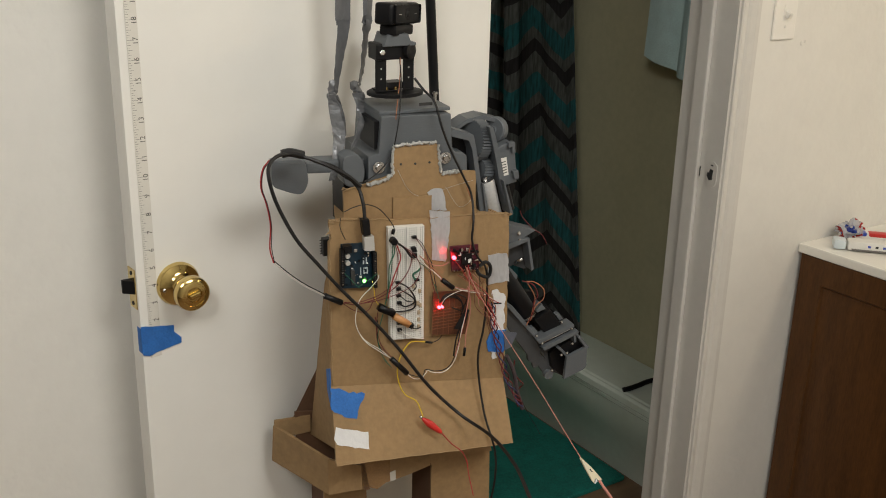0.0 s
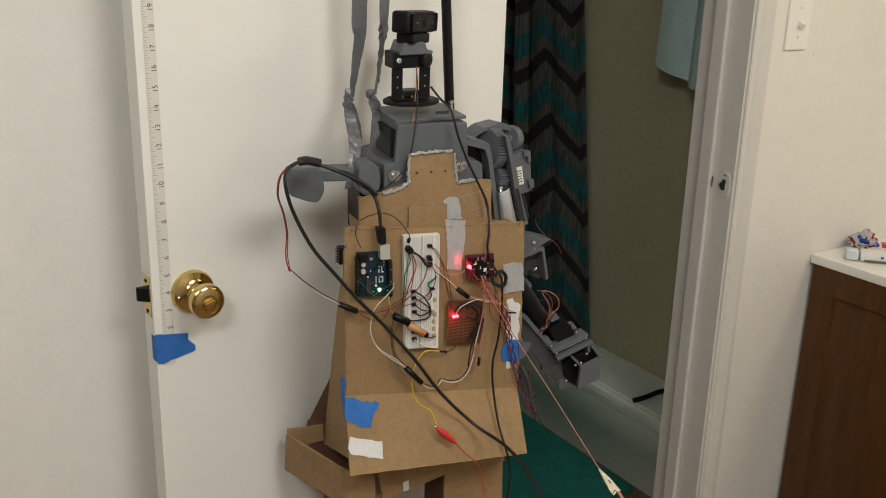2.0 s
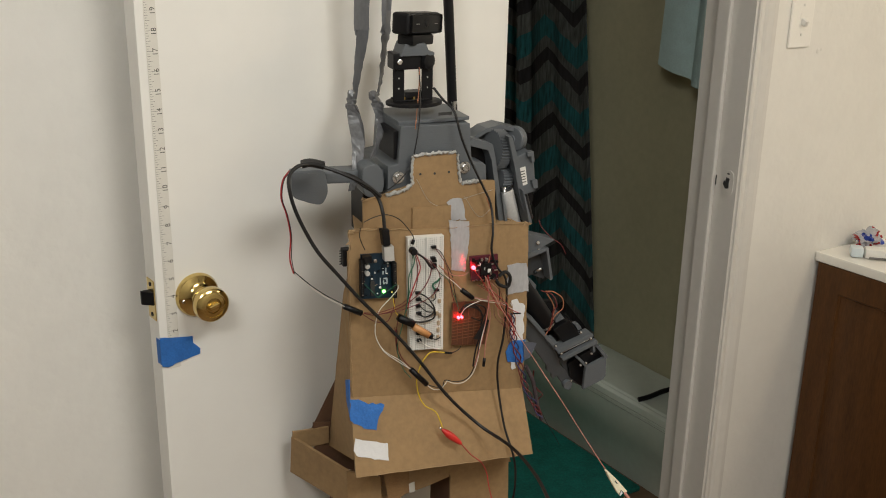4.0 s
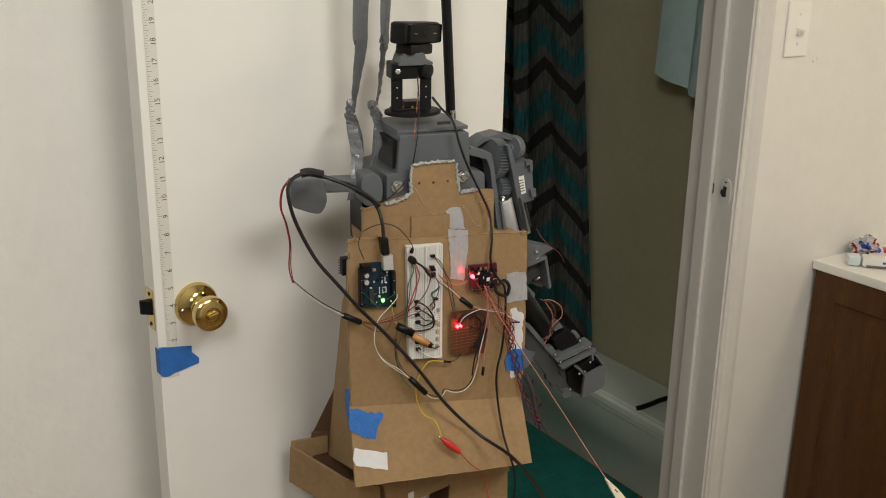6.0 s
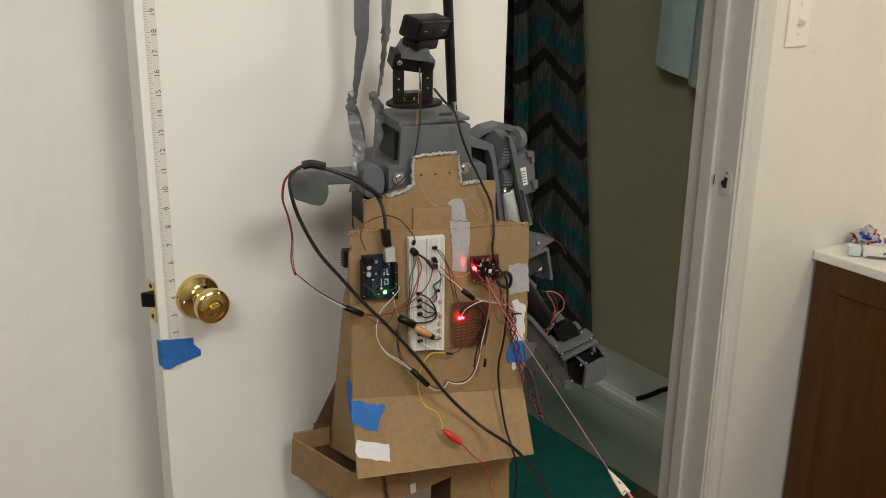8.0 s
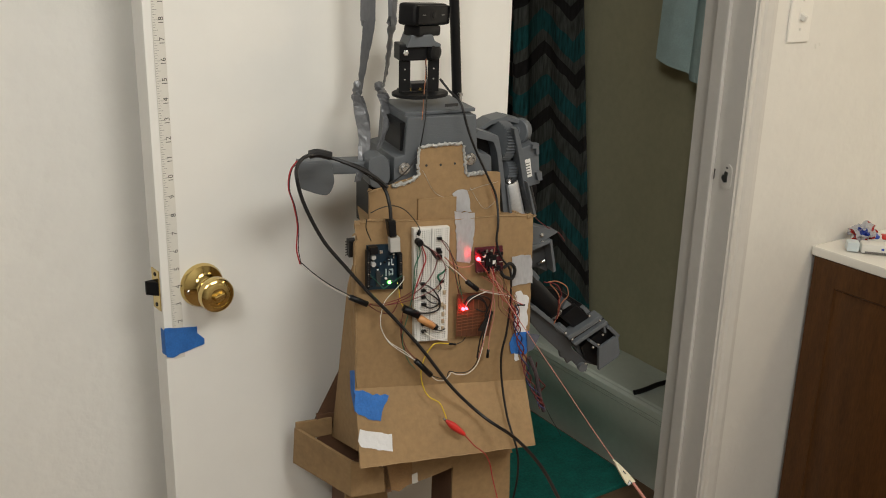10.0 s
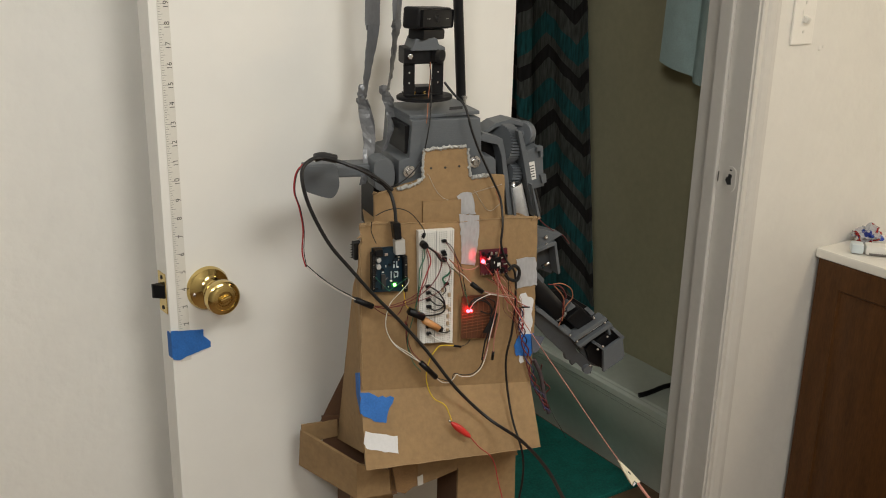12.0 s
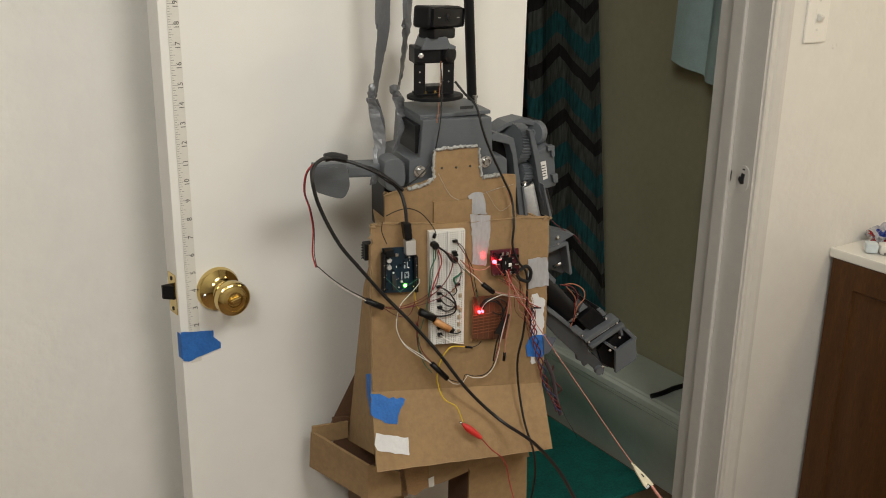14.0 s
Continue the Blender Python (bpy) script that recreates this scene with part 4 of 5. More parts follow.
fp("hand_plate", slab([(0.253, 0.796), (0.316, 0.815), (0.324, 0.809), (0.338, 0.782), (0.315, 0.738), (0.302, 0.736), (0.28, 0.749), (0.264, 0.775)], 0.052, 0.066, 0.001), DARKGREY_SHADED)
fp("hand_dark", slab([(0.268, 0.787), (0.282, 0.795), (0.299, 0.776), (0.298, 0.739), (0.274, 0.761)], 0.046, 0.052), BLACK)
gbox = fp("gripper_box", slab([(0.29, 0.785), (0.327, 0.798), (0.329, 0.763), (0.325, 0.757), (0.288, 0.745)], 0.028, 0.034, 0.0008), GREY, "grey open gripper box")
fp("box_rim", slab([(0.273, 0.803), (0.277, 0.805), (0.293, 0.788), (0.292, 0.783)], 0.028, 0.040, 0.0006), GREY, parent=gbox)
fp("box_rim", slab([(0.308, 0.817), (0.313, 0.819), (0.331, 0.796), (0.326, 0.793)], 0.028, 0.044, 0.0006), GREY, parent=gbox)
fp("box_inside", slab([(0.282, 0.799), (0.314, 0.813), (0.332, 0.79), (0.298, 0.779)], 0.040, 0.050), BLACK, parent=gbox)
fp("box_rim", slab([(0.301, 0.82), (0.305, 0.822), (0.307, 0.809), (0.303, 0.808)], 0.030, 0.042, 0.0006), GREY, parent=gbox)
for c in [(0.279, 0.029, 0.791), (0.289, 0.029, 0.793), (0.264, 0.029, 0.766), (0.298, 0.029, 0.808)]:
    fp("screw", lathe([(0.0022, 0), (0.0022, 0.0022), (0.0014, 0.003)], pose(*c, 70, 0, 0), 10), STEEL, parent=gbox)
fp("joint_lug", lathe([(0.0075, -0.004), (0.0075, 0.004)], pose(*(0.264, 0.04, 0.754), 90, 0, 0), 20), GREY)
for k, pth in enumerate(([(0.209, 0.03, 0.929), (0.224, 0.03, 0.925), (0.239, 0.03, 0.912), (0.241, 0.03, 0.896), (0.231, 0.03, 0.888), (0.226, 0.03, 0.882), (0.222, 0.03, 0.87), (0.213, 0.03, 0.854)], [(0.201, 0.03, 0.931), (0.221, 0.03, 0.921), (0.23, 0.03, 0.902), (0.224, 0.03, 0.892), (0.224, 0.03, 0.876), (0.216, 0.03, 0.859)], [(0.212, 0.032, 0.924), (0.223, 0.032, 0.907), (0.227, 0.032, 0.894), (0.224, 0.032, 0.879), (0.221, 0.032, 0.86)])):
    fp("wire", tube(pth, 0.0009, 6), (W_ORANGE, W_DARKRED, W_ORANGE)[k], ("orange wire", "dark red wire", "orange wire")[k])
fp("wire", tube([(0.207, 0.06, 1.033), (0.213, 0.06, 1.021), (0.231, 0.06, 1.002), (0.248, 0.06, 0.989), (0.258, 0.06, 0.972)], 0.0007, 6), W_DARKRED)

# ---- electronics on the front panel ----
PY = -0.001


def plate(pts, thick, mat, name, label="", y=PY, parent=None, bevel=0.0004):
    return rp(name, slab(pts, y - thick, y, bevel), mat, label, parent=parent)


bb = plate([(-0.031, 1.058), (0.022, 1.055), (0.024, 0.884), (-0.027, 0.889)], 0.0085, WHITEP, "breadboard", "white plug-in breadboard full of jumper wires")
bx0, bz1 = (-0.031, 1.058)
bx1, bz0 = (0.023, 0.884)
holes = bmesh.new()
for r in range(58):
    z = bz1 - 0.005 - (bz1 - bz0 - 0.010) * r / 57
    for c in (0.08, 0.13, 0.24, 0.29, 0.34, 0.39, 0.44, 0.57, 0.62, 0.67, 0.72, 0.77, 0.88, 0.93):
        x = bx0 + (bx1 - bx0) * c
        vs = [holes.verts.new((x + a * 0.0006, PY - 0.0087, z + b * 0.0006)) for a, b in ((-1, -1), (1, -1), (1, 1), (-1, 1))]
        holes.faces.new(vs)
tagged(rp("perforation", holes, material("hole_grey", (0.16, 0.16, 0.15), 0.7), parent=bb), kind="stuff")
rp("groove", box(bx0 + 0.0255, bx0 + 0.0275, PY - 0.0088, PY - 0.0084, bz0 + 0.003, bz1 - 0.003), material("groove_grey", (0.35, 0.35, 0.33), 0.6), parent=bb)

uno = plate([(-0.097, 1.042), (-0.05, 1.039), (-0.048, 1.004), (-0.048, 0.973), (-0.097, 0.978)], 0.003, PCBBLUE, "controller_board", "dark teal microcontroller board with a green light", PY - 0.004)
UY = PY - 0.0075
for q, h, mat, nm in (([(-0.1, 1.037), (-0.094, 1.037), (-0.095, 0.983), (-0.1, 0.983)], 0.007, BLACK, "header"), ([(-0.055, 1.027), (-0.049, 1.027), (-0.048, 0.975), (-0.053, 0.975)], 0.007, BLACK, "header"), ([(-0.096, 1.042), (-0.085, 1.042), (-0.085, 1.032), (-0.095, 1.032)], 0.010, BLACK, "power_jack"),
                      ([(-0.085, 1.004), (-0.079, 1.003), (-0.078, 0.982), (-0.084, 0.982)], 0.003, INK, "chip"), ([(-0.08, 1.034), (-0.075, 1.033), (-0.075, 1.029), (-0.08, 1.029)], 0.002, STEEL, "crystal")):
    rp(nm, slab(q, UY - h, UY, 0.0005), mat, parent=uno)
rp("usb_socket", slab([(-0.068, 1.052), (-0.054, 1.052), (-0.053, 1.031), (-0.067, 1.032)], UY - 0.010, UY, 0.0005), material("bright_metal", (0.58, 0.58, 0.56), 0.35, metal=0.35, vary=0.05), "silver USB socket", parent=uno)
for z in (1.026, 1.016):
    rp("capacitor", lathe([(0.0034, 0), (0.0034, 0.006), (0.003, 0.0066)], pose(-0.0895, UY, z, 90, 0, 0), 16), bpy.data.materials["bright_metal"], "bright aluminium capacitor", parent=uno)
for k in range(14):
    for x in (-0.0972, -0.0512):
        rp("socket_hole", box(x - 0.0009, x + 0.0009, UY - 0.0073, UY - 0.0069, 0.9860 + 0.0034 * k - (0.006 if x > -0.06 else 0), 0.9876 + 0.0034 * k - (0.006 if x > -0.06 else 0)), STEEL if k % 5 == 0 else INK, parent=uno)
PRINT = material("board_ink", (0.42, 0.48, 0.50), 0.6)
for x, z, w, h in ((-0.0630, 1.0035, 0.0030, 0.0011), (-0.0630, 0.9965, 0.0030, 0.0011), (-0.0655, 1.0, 0.0008, 0.0034), (-0.0605, 1.0, 0.0008, 0.0034), (-0.0700, 1.0, 0.0007, 0.0052), (-0.0660, 1.0145, 0.0010, 0.0045), (-0.0620, 1.0145, 0.0007, 0.0045)):
    rp("print_bar", box(x - w, x + w, UY - 0.0007, UY - 0.0001, z - h, z + h), PRINT, parent=uno)
rp("power_light", lathe([(0.0022, 0), (0.0022, 0.0014)], pose(*(-0.065, -0.0085, 0.985), 90, 0, 0), 12), LED_G, "glowing green light", parent=uno)
rp("power_light", lathe([(0.0007, 0), (0.0007, 0.0012)], pose(*(-0.053, -0.0085, 0.982), 90, 0, 0), 8), material("yellow_light", (0.9, 0.7, 0.1), 0.3, emit=((1.0, 0.75, 0.15), 4.0)), parent=uno)
rnd = random.Random(5)
for k in range(30):
    q = (-0.076, -0.008, 1.007)
    x, z = q[0] + rnd.uniform(-0.019, 0.017), q[2] + rnd.uniform(-0.024, 0.020)
    w, h = rnd.uniform(.0004, .0014), rnd.uniform(.0004, .0013)
    rp("component", box(x - w, x + w, UY - rnd.uniform(.001, .003), UY, z - h, z + h), (BLACK, MATTEBLACK, STEEL, IVORY)[k % 4], parent=uno)
rp("usb_plug", slab([(-0.072, 1.077), (-0.061, 1.077), (-0.059, 1.054), (-0.069, 1.054)], UY - 0.012, UY, 0.0015), BLACK, "black USB plug", parent=uno)

drv = plate([(0.061, 1.019), (0.105, 1.017), (0.108, 0.978), (0.065, 0.981)], 0.003, PCBRED, "driver_board", "red circuit board with a glowing red light", PY - 0.006)
rnd = random.Random(17)
for k in range(34):
    x, z = 0.083 + rnd.uniform(-0.019, 0.020), 0.999 + rnd.uniform(-0.017, 0.016)
    if abs(x - 0.065) + abs(z - 1.004) > 0.007:
        w, h = rnd.uniform(0.0008, 0.0030), rnd.uniform(0.0008, 0.0028)
        rp("component", box(x - w, x + w, PY - 0.009 - rnd.uniform(0.001, 0.006), PY - 0.0088, z - h, z + h, 0.0002), (BLACK, MATTEBLACK, BLACK, STEEL, MATTEBLACK, WHITEP)[k % 6], parent=drv)
rp("driver_chip", box(0.078, 0.094, PY - 0.0125, PY - 0.0088, 0.990, 1.006, 0.0006), BLACK, "square black driver chip", parent=drv)
for k in range(8):
    rp("pin", box(0.0655 + 0.0052 * k, 0.0668 + 0.0052 * k, PY - 0.0150, PY - 0.0088, 0.9830 - 0.0002 * k, 0.9846 - 0.0002 * k), STEEL, parent=drv)
rp("status_light", lathe([(0.0027, 0), (0.0027, 0.003), (0.0016, 0.004)], pose(*(0.065, -0.014, 1.004), 90, 0, 0), 14), LED_R, "glowing red light", parent=drv)

perf = plate([(0.037, 0.952), (0.093, 0.948), (0.094, 0.904), (0.09, 0.878), (0.038, 0.886)], 0.002, PCBBROWN, "perfboard", "brown perforated board with a red light", PY - 0.006)
for k in range(7):
    a, b = Vector((0.037, -0.0105, 0.923)), Vector((0.085, -0.0105, 0.917))
    z = a.z - 0.0048 * k
    rp("copper_row", box(a.x, b.x, PY - 0.0086, PY - 0.0078, z, z + 0.0009), COPPER, parent=perf)
for k in range(6):
    a = Vector((0.037, -0.0105, 0.933))
    rp("copper_row", box(a.x + 0.0085 * k, a.x + 0.0085 * k + 0.0007, PY - 0.0084, PY - 0.0078, bz0 - 0.002, a.z + 0.008), COPPER, parent=perf)
rp("status_light", lathe([(0.0022, 0), (0.0022, 0.003), (0.0014, 0.004)], pose(*(0.045, -0.012, 0.93), 90, 0, 0), 14), LED_R, "glowing red light", parent=perf)
rp("status_light", lathe([(0.0018, 0), (0.0018, 0.003), (0.0012, 0.004)], pose(*(0.05, -0.012, 0.93), 90, 0, 0), 14), LED_R, "glowing red light", parent=perf)

# torn paper along cut edges
rnd = random.Random(77)
for path in ([(-0.111, -0.0012, 1.066), (-0.11, -0.0012, 0.986), (-0.11, -0.0012, 0.901), (-0.11, -0.0012, 0.828)], [(-0.108, -0.0012, 1.075), (-0.068, -0.0012, 1.071), (-0.019, -0.0012, 1.066)], [(0.031, -0.0012, 1.062), (0.091, -0.0012, 1.059), (0.155, -0.0012, 1.054)], [(-0.082, 0.0185, 1.106), (-0.053, 0.0185, 1.114), (-0.016, 0.0185, 1.121)], [(-0.119, -0.0465, 0.7255), (-0.028, -0.0465, 0.7170), (0.062, -0.0465, 0.7085), (0.159, -0.0465, 0.6995)], [(-0.074, 0.098, 0.994), (-0.089, 0.098, 0.925), (-0.105, 0.098, 0.798), (-0.116, 0.098, 0.695)]):
    pts = [q + Vector((rnd.uniform(-.0008, .0008), rnd.uniform(-.0004, .0004), rnd.uniform(-.0008, .0008))) for q in smooth_path(path, 7)]
    rp("torn_edge", tube(pts, 0.0005, 5, 2), CARDIN)
for c in [(-0.108, -0.002, 1.073), (-0.1, -0.002, 1.073), (-0.111, -0.002, 1.056), (-0.06, -0.002, 1.071), (0.157, -0.002, 1.053), (0.149, -0.002, 1.053), (-0.083, 0.018, 1.11), (-0.068, -0.002, 1.073)]:
    rp("torn_scrap", sheet([Vector(c) + Vector((rnd.uniform(-.006, -.002), 0, rnd.uniform(-.003, .0))), Vector(c) + Vector((rnd.uniform(.002, .007), -.001, rnd.uniform(-.003, .001))), Vector(c) + Vector((rnd.uniform(-.003, .004), -.002, rnd.uniform(.003, .007)))], 0.0012), CARDIN)

plug = rp("side_plug", box(-0.117, -0.106, 0.006, 0.018, 1.022, 1.046, 0.001), BLACK, "black pin header hanging behind the panel's corner")
for k in range(6):
    rp("pin", tube([(-0.117, 0.012, 1.025 + 0.0036 * k), (-0.1205, 0.011, 1.0245 + 0.0038 * k)], 0.0008, 6, straight=True), BLACK, parent=plug)

# ---- tapes ----
def tape(pts, mat, label, y=-0.0006, seed=1, amount=0.0012):
    return rp("tape", slab(ragged(pts, seed, 0.005, amount), y - 0.0008, y), mat, label)


tape([(0.033, 1.073), (0.062, 1.068), (0.064, 1.046), (0.059, 0.994), (0.038, 0.999), (0.035, 1.05)], DUCT, "strip of silver duct tape", -0.0006, 3)
tape([(0.038, 1.093), (0.047, 1.098), (0.06, 1.095), (0.064, 1.081), (0.067, 1.063), (0.042, 1.066)], DUCT, "strip of silver duct tape", 0.0186, 31)
tape([(0.126, 0.995), (0.157, 0.994), (0.162, 0.949), (0.128, 0.948)], DUCT, "patch of silver duct tape", -0.0006, 4)
tape([(0.135, 0.937), (0.143, 0.937), (0.147, 0.93), (0.156, 0.93), (0.158, 0.868), (0.137, 0.869)], WHITETAPE, "torn white tape", -0.0006, 5, 0.0018)
tape([(0.128, 0.855), (0.137, 0.871), (0.161, 0.87), (0.159, 0.833), (0.132, 0.838)], BLUETAPE, "blue masking tape", -0.0014, 6)
tape([(0.138, 0.839), (0.146, 0.837), (0.147, 0.826), (0.141, 0.823)], WHITETAPE, "torn white tape", -0.0006, 9)
for pts, mat, label, seed, amount in (([(-0.114, 0.826), (-0.101, 0.823), (-0.086, 0.815), (-0.064, 0.809), (-0.074, 0.798), (-0.080, 0.779), (-0.098, 0.786), (-0.117, 0.797)], BLUETAPE, "torn blue masking tape", 7, 0.0016),
                                     ([(-0.113, 0.774), (-0.067, 0.759), (-0.069, 0.737), (-0.115, 0.752), (-0.118, 0.760)], WHITETAPE, "strip of white tape", 8, 0.0008)):
    rp("tape", sheet([on_flap(x, z) for x, z in ragged(pts, seed, 0.005, amount)], 0.0005, (0, 1, 0)), mat, label)
rp("tape", sheet([(-0.112, 0.02, 0.845), (-0.113, -0.001, 0.856), (-0.112, -0.001, 0.789), (-0.111, 0.02, 0.811)], 0.001, (-1, 0, 0)), BLUETAPE, "torn blue masking tape")

# ---- wires on the robot ----
def wire(pts, r, mat, label="", parent=None):
    return rp("wire", tube(pts, r * 0.72, 7, 7), mat, label, True, parent)


wire([(-0.07, -0.012, 1.121), (-0.089, -0.012, 1.138), (-0.122, -0.012, 1.157), (-0.146, -0.005, 1.166), (-0.173, -0.012, 1.173), (-0.19, -0.02, 1.166), (-0.195, -0.03, 1.15), (-0.186, -0.03, 1.114), (-0.163, -0.03, 1.065), (-0.134, -0.028, 1.025), (-0.101, -0.025, 0.982), (-0.063, -0.022, 0.937), (-0.022, -0.025, 0.884), (0.024, -0.03, 0.817), (0.071, -0.04, 0.765), (0.094, -0.1, 0.757), (0.078, -0.2, 0.777), (0.04, -0.31, 0.808), (-0.003, -0.42, 0.845)], 0.0034, W_BLACK, "thick black cable")
wire([(-0.131, -0.006, 1.16), (-0.101, -0.006, 1.147), (-0.074, -0.006, 1.121), (-0.068, -0.014, 1.099), (-0.067, -0.018, 1.078)], 0.0034, W_BLACK, "thick black cable")
wire([(-0.175, -0.004, 1.17), (-0.164, -0.004, 1.172), (-0.142, -0.004, 1.166), (-0.108, -0.004, 1.147), (-0.067, 0, 1.122), (-0.02, 0.02, 1.143), (-0.006, 0.02, 1.193), (0.009, 0.05, 1.238), (0.013, 0.066, 1.27)], 0.0012, W_BLACK)
rp("cable_wrap", tube([(-0.172, -0.006, 1.172), (-0.161, -0.006, 1.173), (-0.144, -0.006, 1.168)], 0.0055, 10), W_BLACK, "wound black tape", True)
wire([(-0.19, -0.015, 1.168), (-0.199, -0.015, 1.156), (-0.202, -0.015, 1.134), (-0.196, -0.015, 1.111), (-0.192, -0.015, 1.083), (-0.194, -0.015, 1.052), (-0.19, -0.015, 1.031)], 0.0013, W_RED, "dark red wire")
wire([(-0.189, -0.0165, 1.167), (-0.198, -0.0165, 1.156), (-0.201, -0.0165, 1.133), (-0.195, -0.0165, 1.111), (-0.191, -0.0165, 1.083), (-0.192, -0.0165, 1.053), (-0.189, -0.0165, 1.031)], 0.0008, W_BLACK)
wire([(-0.19, -0.015, 1.031), (-0.171, -0.015, 1.011), (-0.149, -0.015, 0.992), (-0.123, -0.015, 0.974)], 0.0008, W_WHITE, "white wire")
wire([(-0.188, -0.014, 1.032), (-0.169, -0.014, 1.012), (-0.147, -0.014, 0.993), (-0.121, -0.014, 0.975)], 0.0010, W_BLACK)
rp("connector", tube([(-0.123, -0.014, 0.974), (-0.099, -0.014, 0.96)], 0.0042, 8, straight=True), BLACK, "black plug")
wire([(-0.097, -0.018, 0.961), (-0.078, -0.018, 0.956), (-0.047, -0.018, 0.961), (-0.022, -0.018, 0.974), (-0.007, -0.018, 0.99), (-0, -0.018, 1.008), (-0.002, -0.018, 1.021), (-0.02, -0.018, 1.038)], 0.0010, W_DARKRED, "dark red wire")
wire([(-0.096, -0.016, 0.961), (-0.074, -0.016, 0.958), (-0.042, -0.016, 0.966), (-0.022, -0.016, 0.984), (-0.019, -0.016, 1.015), (-0.023, -0.016, 1.035)], 0.0008, W_DARKRED)
wire([(-0.047, -0.016, 0.994), (-0.048, -0.016, 0.988), (-0.058, -0.016, 0.977), (-0.074, -0.016, 0.961), (-0.08, -0.016, 0.938), (-0.078, -0.016, 0.918), (-0.066, -0.016, 0.898), (-0.044, -0.016, 0.88), (-0.03, -0.016, 0.865)], 0.0008, W_WHITE, "white wire")
wire([(-0.081, -0.018, 0.942), (-0.08, -0.018, 0.924), (-0.069, -0.018, 0.9), (-0.049, -0.018, 0.881), (-0.028, -0.018, 0.864)], 0.0008, W_WHITE)
rp("connector", tube([(-0.029, -0.02, 0.865), (-0.005, -0.02, 0.837)], 0.0040, 8, straight=True), BLACK, "black plug")
wire([(-0.007, -0.022, 0.839), (0.003, -0.022, 0.829), (0.015, -0.022, 0.826), (0.023, -0.022, 0.833), (0.026, -0.022, 0.837), (0.035, -0.022, 0.832), (0.051, -0.022, 0.83), (0.065, -0.022, 0.84), (0.073, -0.022, 0.861), (0.077, -0.022, 0.889), (0.084, -0.022, 0.92)], 0.0008, W_WHITE, "white wire")
wire([(-0.002, -0.0205, 0.835), (0.018, -0.0205, 0.827), (0.023, -0.0205, 0.838), (0.038, -0.0205, 0.833), (0.054, -0.0205, 0.833), (0.065, -0.0205, 0.843), (0.072, -0.0205, 0.865), (0.077, -0.0205, 0.893), (0.082, -0.0205, 0.92)], 0.0009, W_BLACK)
wire([(0.069, -0.022, 0.853), (0.076, -0.022, 0.88), (0.082, -0.022, 0.909), (0.087, -0.022, 0.941), (0.087, -0.022, 0.967), (0.083, -0.022, 0.989)], 0.0011, W_PINK, "pale pink wire")
wire([(0.067, -0.02, 0.852), (0.071, -0.02, 0.88), (0.078, -0.02, 0.901), (0.088, -0.02, 0.918)], 0.0016, W_BLACK)
wire([(0.086, -0.018, 0.857), (0.087, -0.018, 0.884), (0.092, -0.018, 0.911), (0.092, -0.018, 0.935), (0.087, -0.018, 0.958)], 0.0010, W_PINK)
rp("connector", tube([(0.085, -0.018, 0.848), (0.086, -0.018, 0.861)], 0.0022, 6, straight=True), BLACK, "black pin plug")
wire([(-0.047, -0.012, 0.925), (-0.047, -0.012, 0.896), (-0.041, -0.012, 0.877), (-0.035, -0.012, 0.867)], 0.0008, W_BLACK)
wire([(-0.046, -0.012, 0.94), (-0.049, -0.012, 0.911), (-0.045, -0.012, 0.885), (-0.033, -0.012, 0.867)], 0.0007, W_DARKRED)
wire([(-0.051, -0.014, 0.931), (-0.047, -0.014, 0.903), (-0.04, -0.014, 0.882), (-0.024, -0.014, 0.861)], 0.0008, W_DARKRED)
wire([(0.026, -0.01, 0.877), (0.007, -0.01, 0.881), (-0.002, -0.01, 0.876), (-0.011, -0.01, 0.862), (-0.017, -0.012, 0.841), (-0.015, -0.016, 0.819), (-0.008, -0.022, 0.804), (0.007, -0.026, 0.793), (0.012, -0.032, 0.780), (0.014, -0.036, 0.771)], 0.0012, W_YELLOW, "yellow wire")
rp("connector", tube([(0.026, -0.01, 0.877), (0.037, -0.01, 0.874)], 0.0017, 6, straight=True), BLACK, "black pin plug")
wire([(0.037, -0.01, 0.874), (0.047, -0.01, 0.877), (0.052, -0.01, 0.883)], 0.0008, W_BLACK)
# wires from the driver board to the arm
for k, pth in enumerate(([(0.067, -0.014, 0.999), (0.079, -0.014, 0.983), (0.091, -0.014, 0.963), (0.109, -0.014, 0.944), (0.131, -0.014, 0.928), (0.141, -0.014, 0.922)], [(0.073, -0.014, 0.991), (0.089, -0.014, 0.971), (0.101, -0.014, 0.947), (0.121, -0.014, 0.933), (0.134, -0.014, 0.92), (0.136, -0.014, 0.904)], [(0.067, -0.014, 0.958), (0.086, -0.014, 0.949), (0.113, -0.014, 0.941), (0.131, -0.014, 0.929)], [(0.062, -0.016, 0.961), (0.081, -0.016, 0.954), (0.1, -0.016, 0.948), (0.119, -0.016, 0.941), (0.124, -0.016, 0.929)], [(0.088, -0.014, 0.989), (0.095, -0.014, 0.966), (0.105, -0.014, 0.939), (0.124, -0.014, 0.921), (0.132, -0.014, 0.905), (0.136, -0.014, 0.881)])):
    wire(pth, 0.0009, (W_RED, W_ORANGE, W_WHITE, W_PINK, W_RED)[k], ("red wire", "orange wire", "white wire", "pink wire", "red wire")[k])
rnd = random.Random(91)
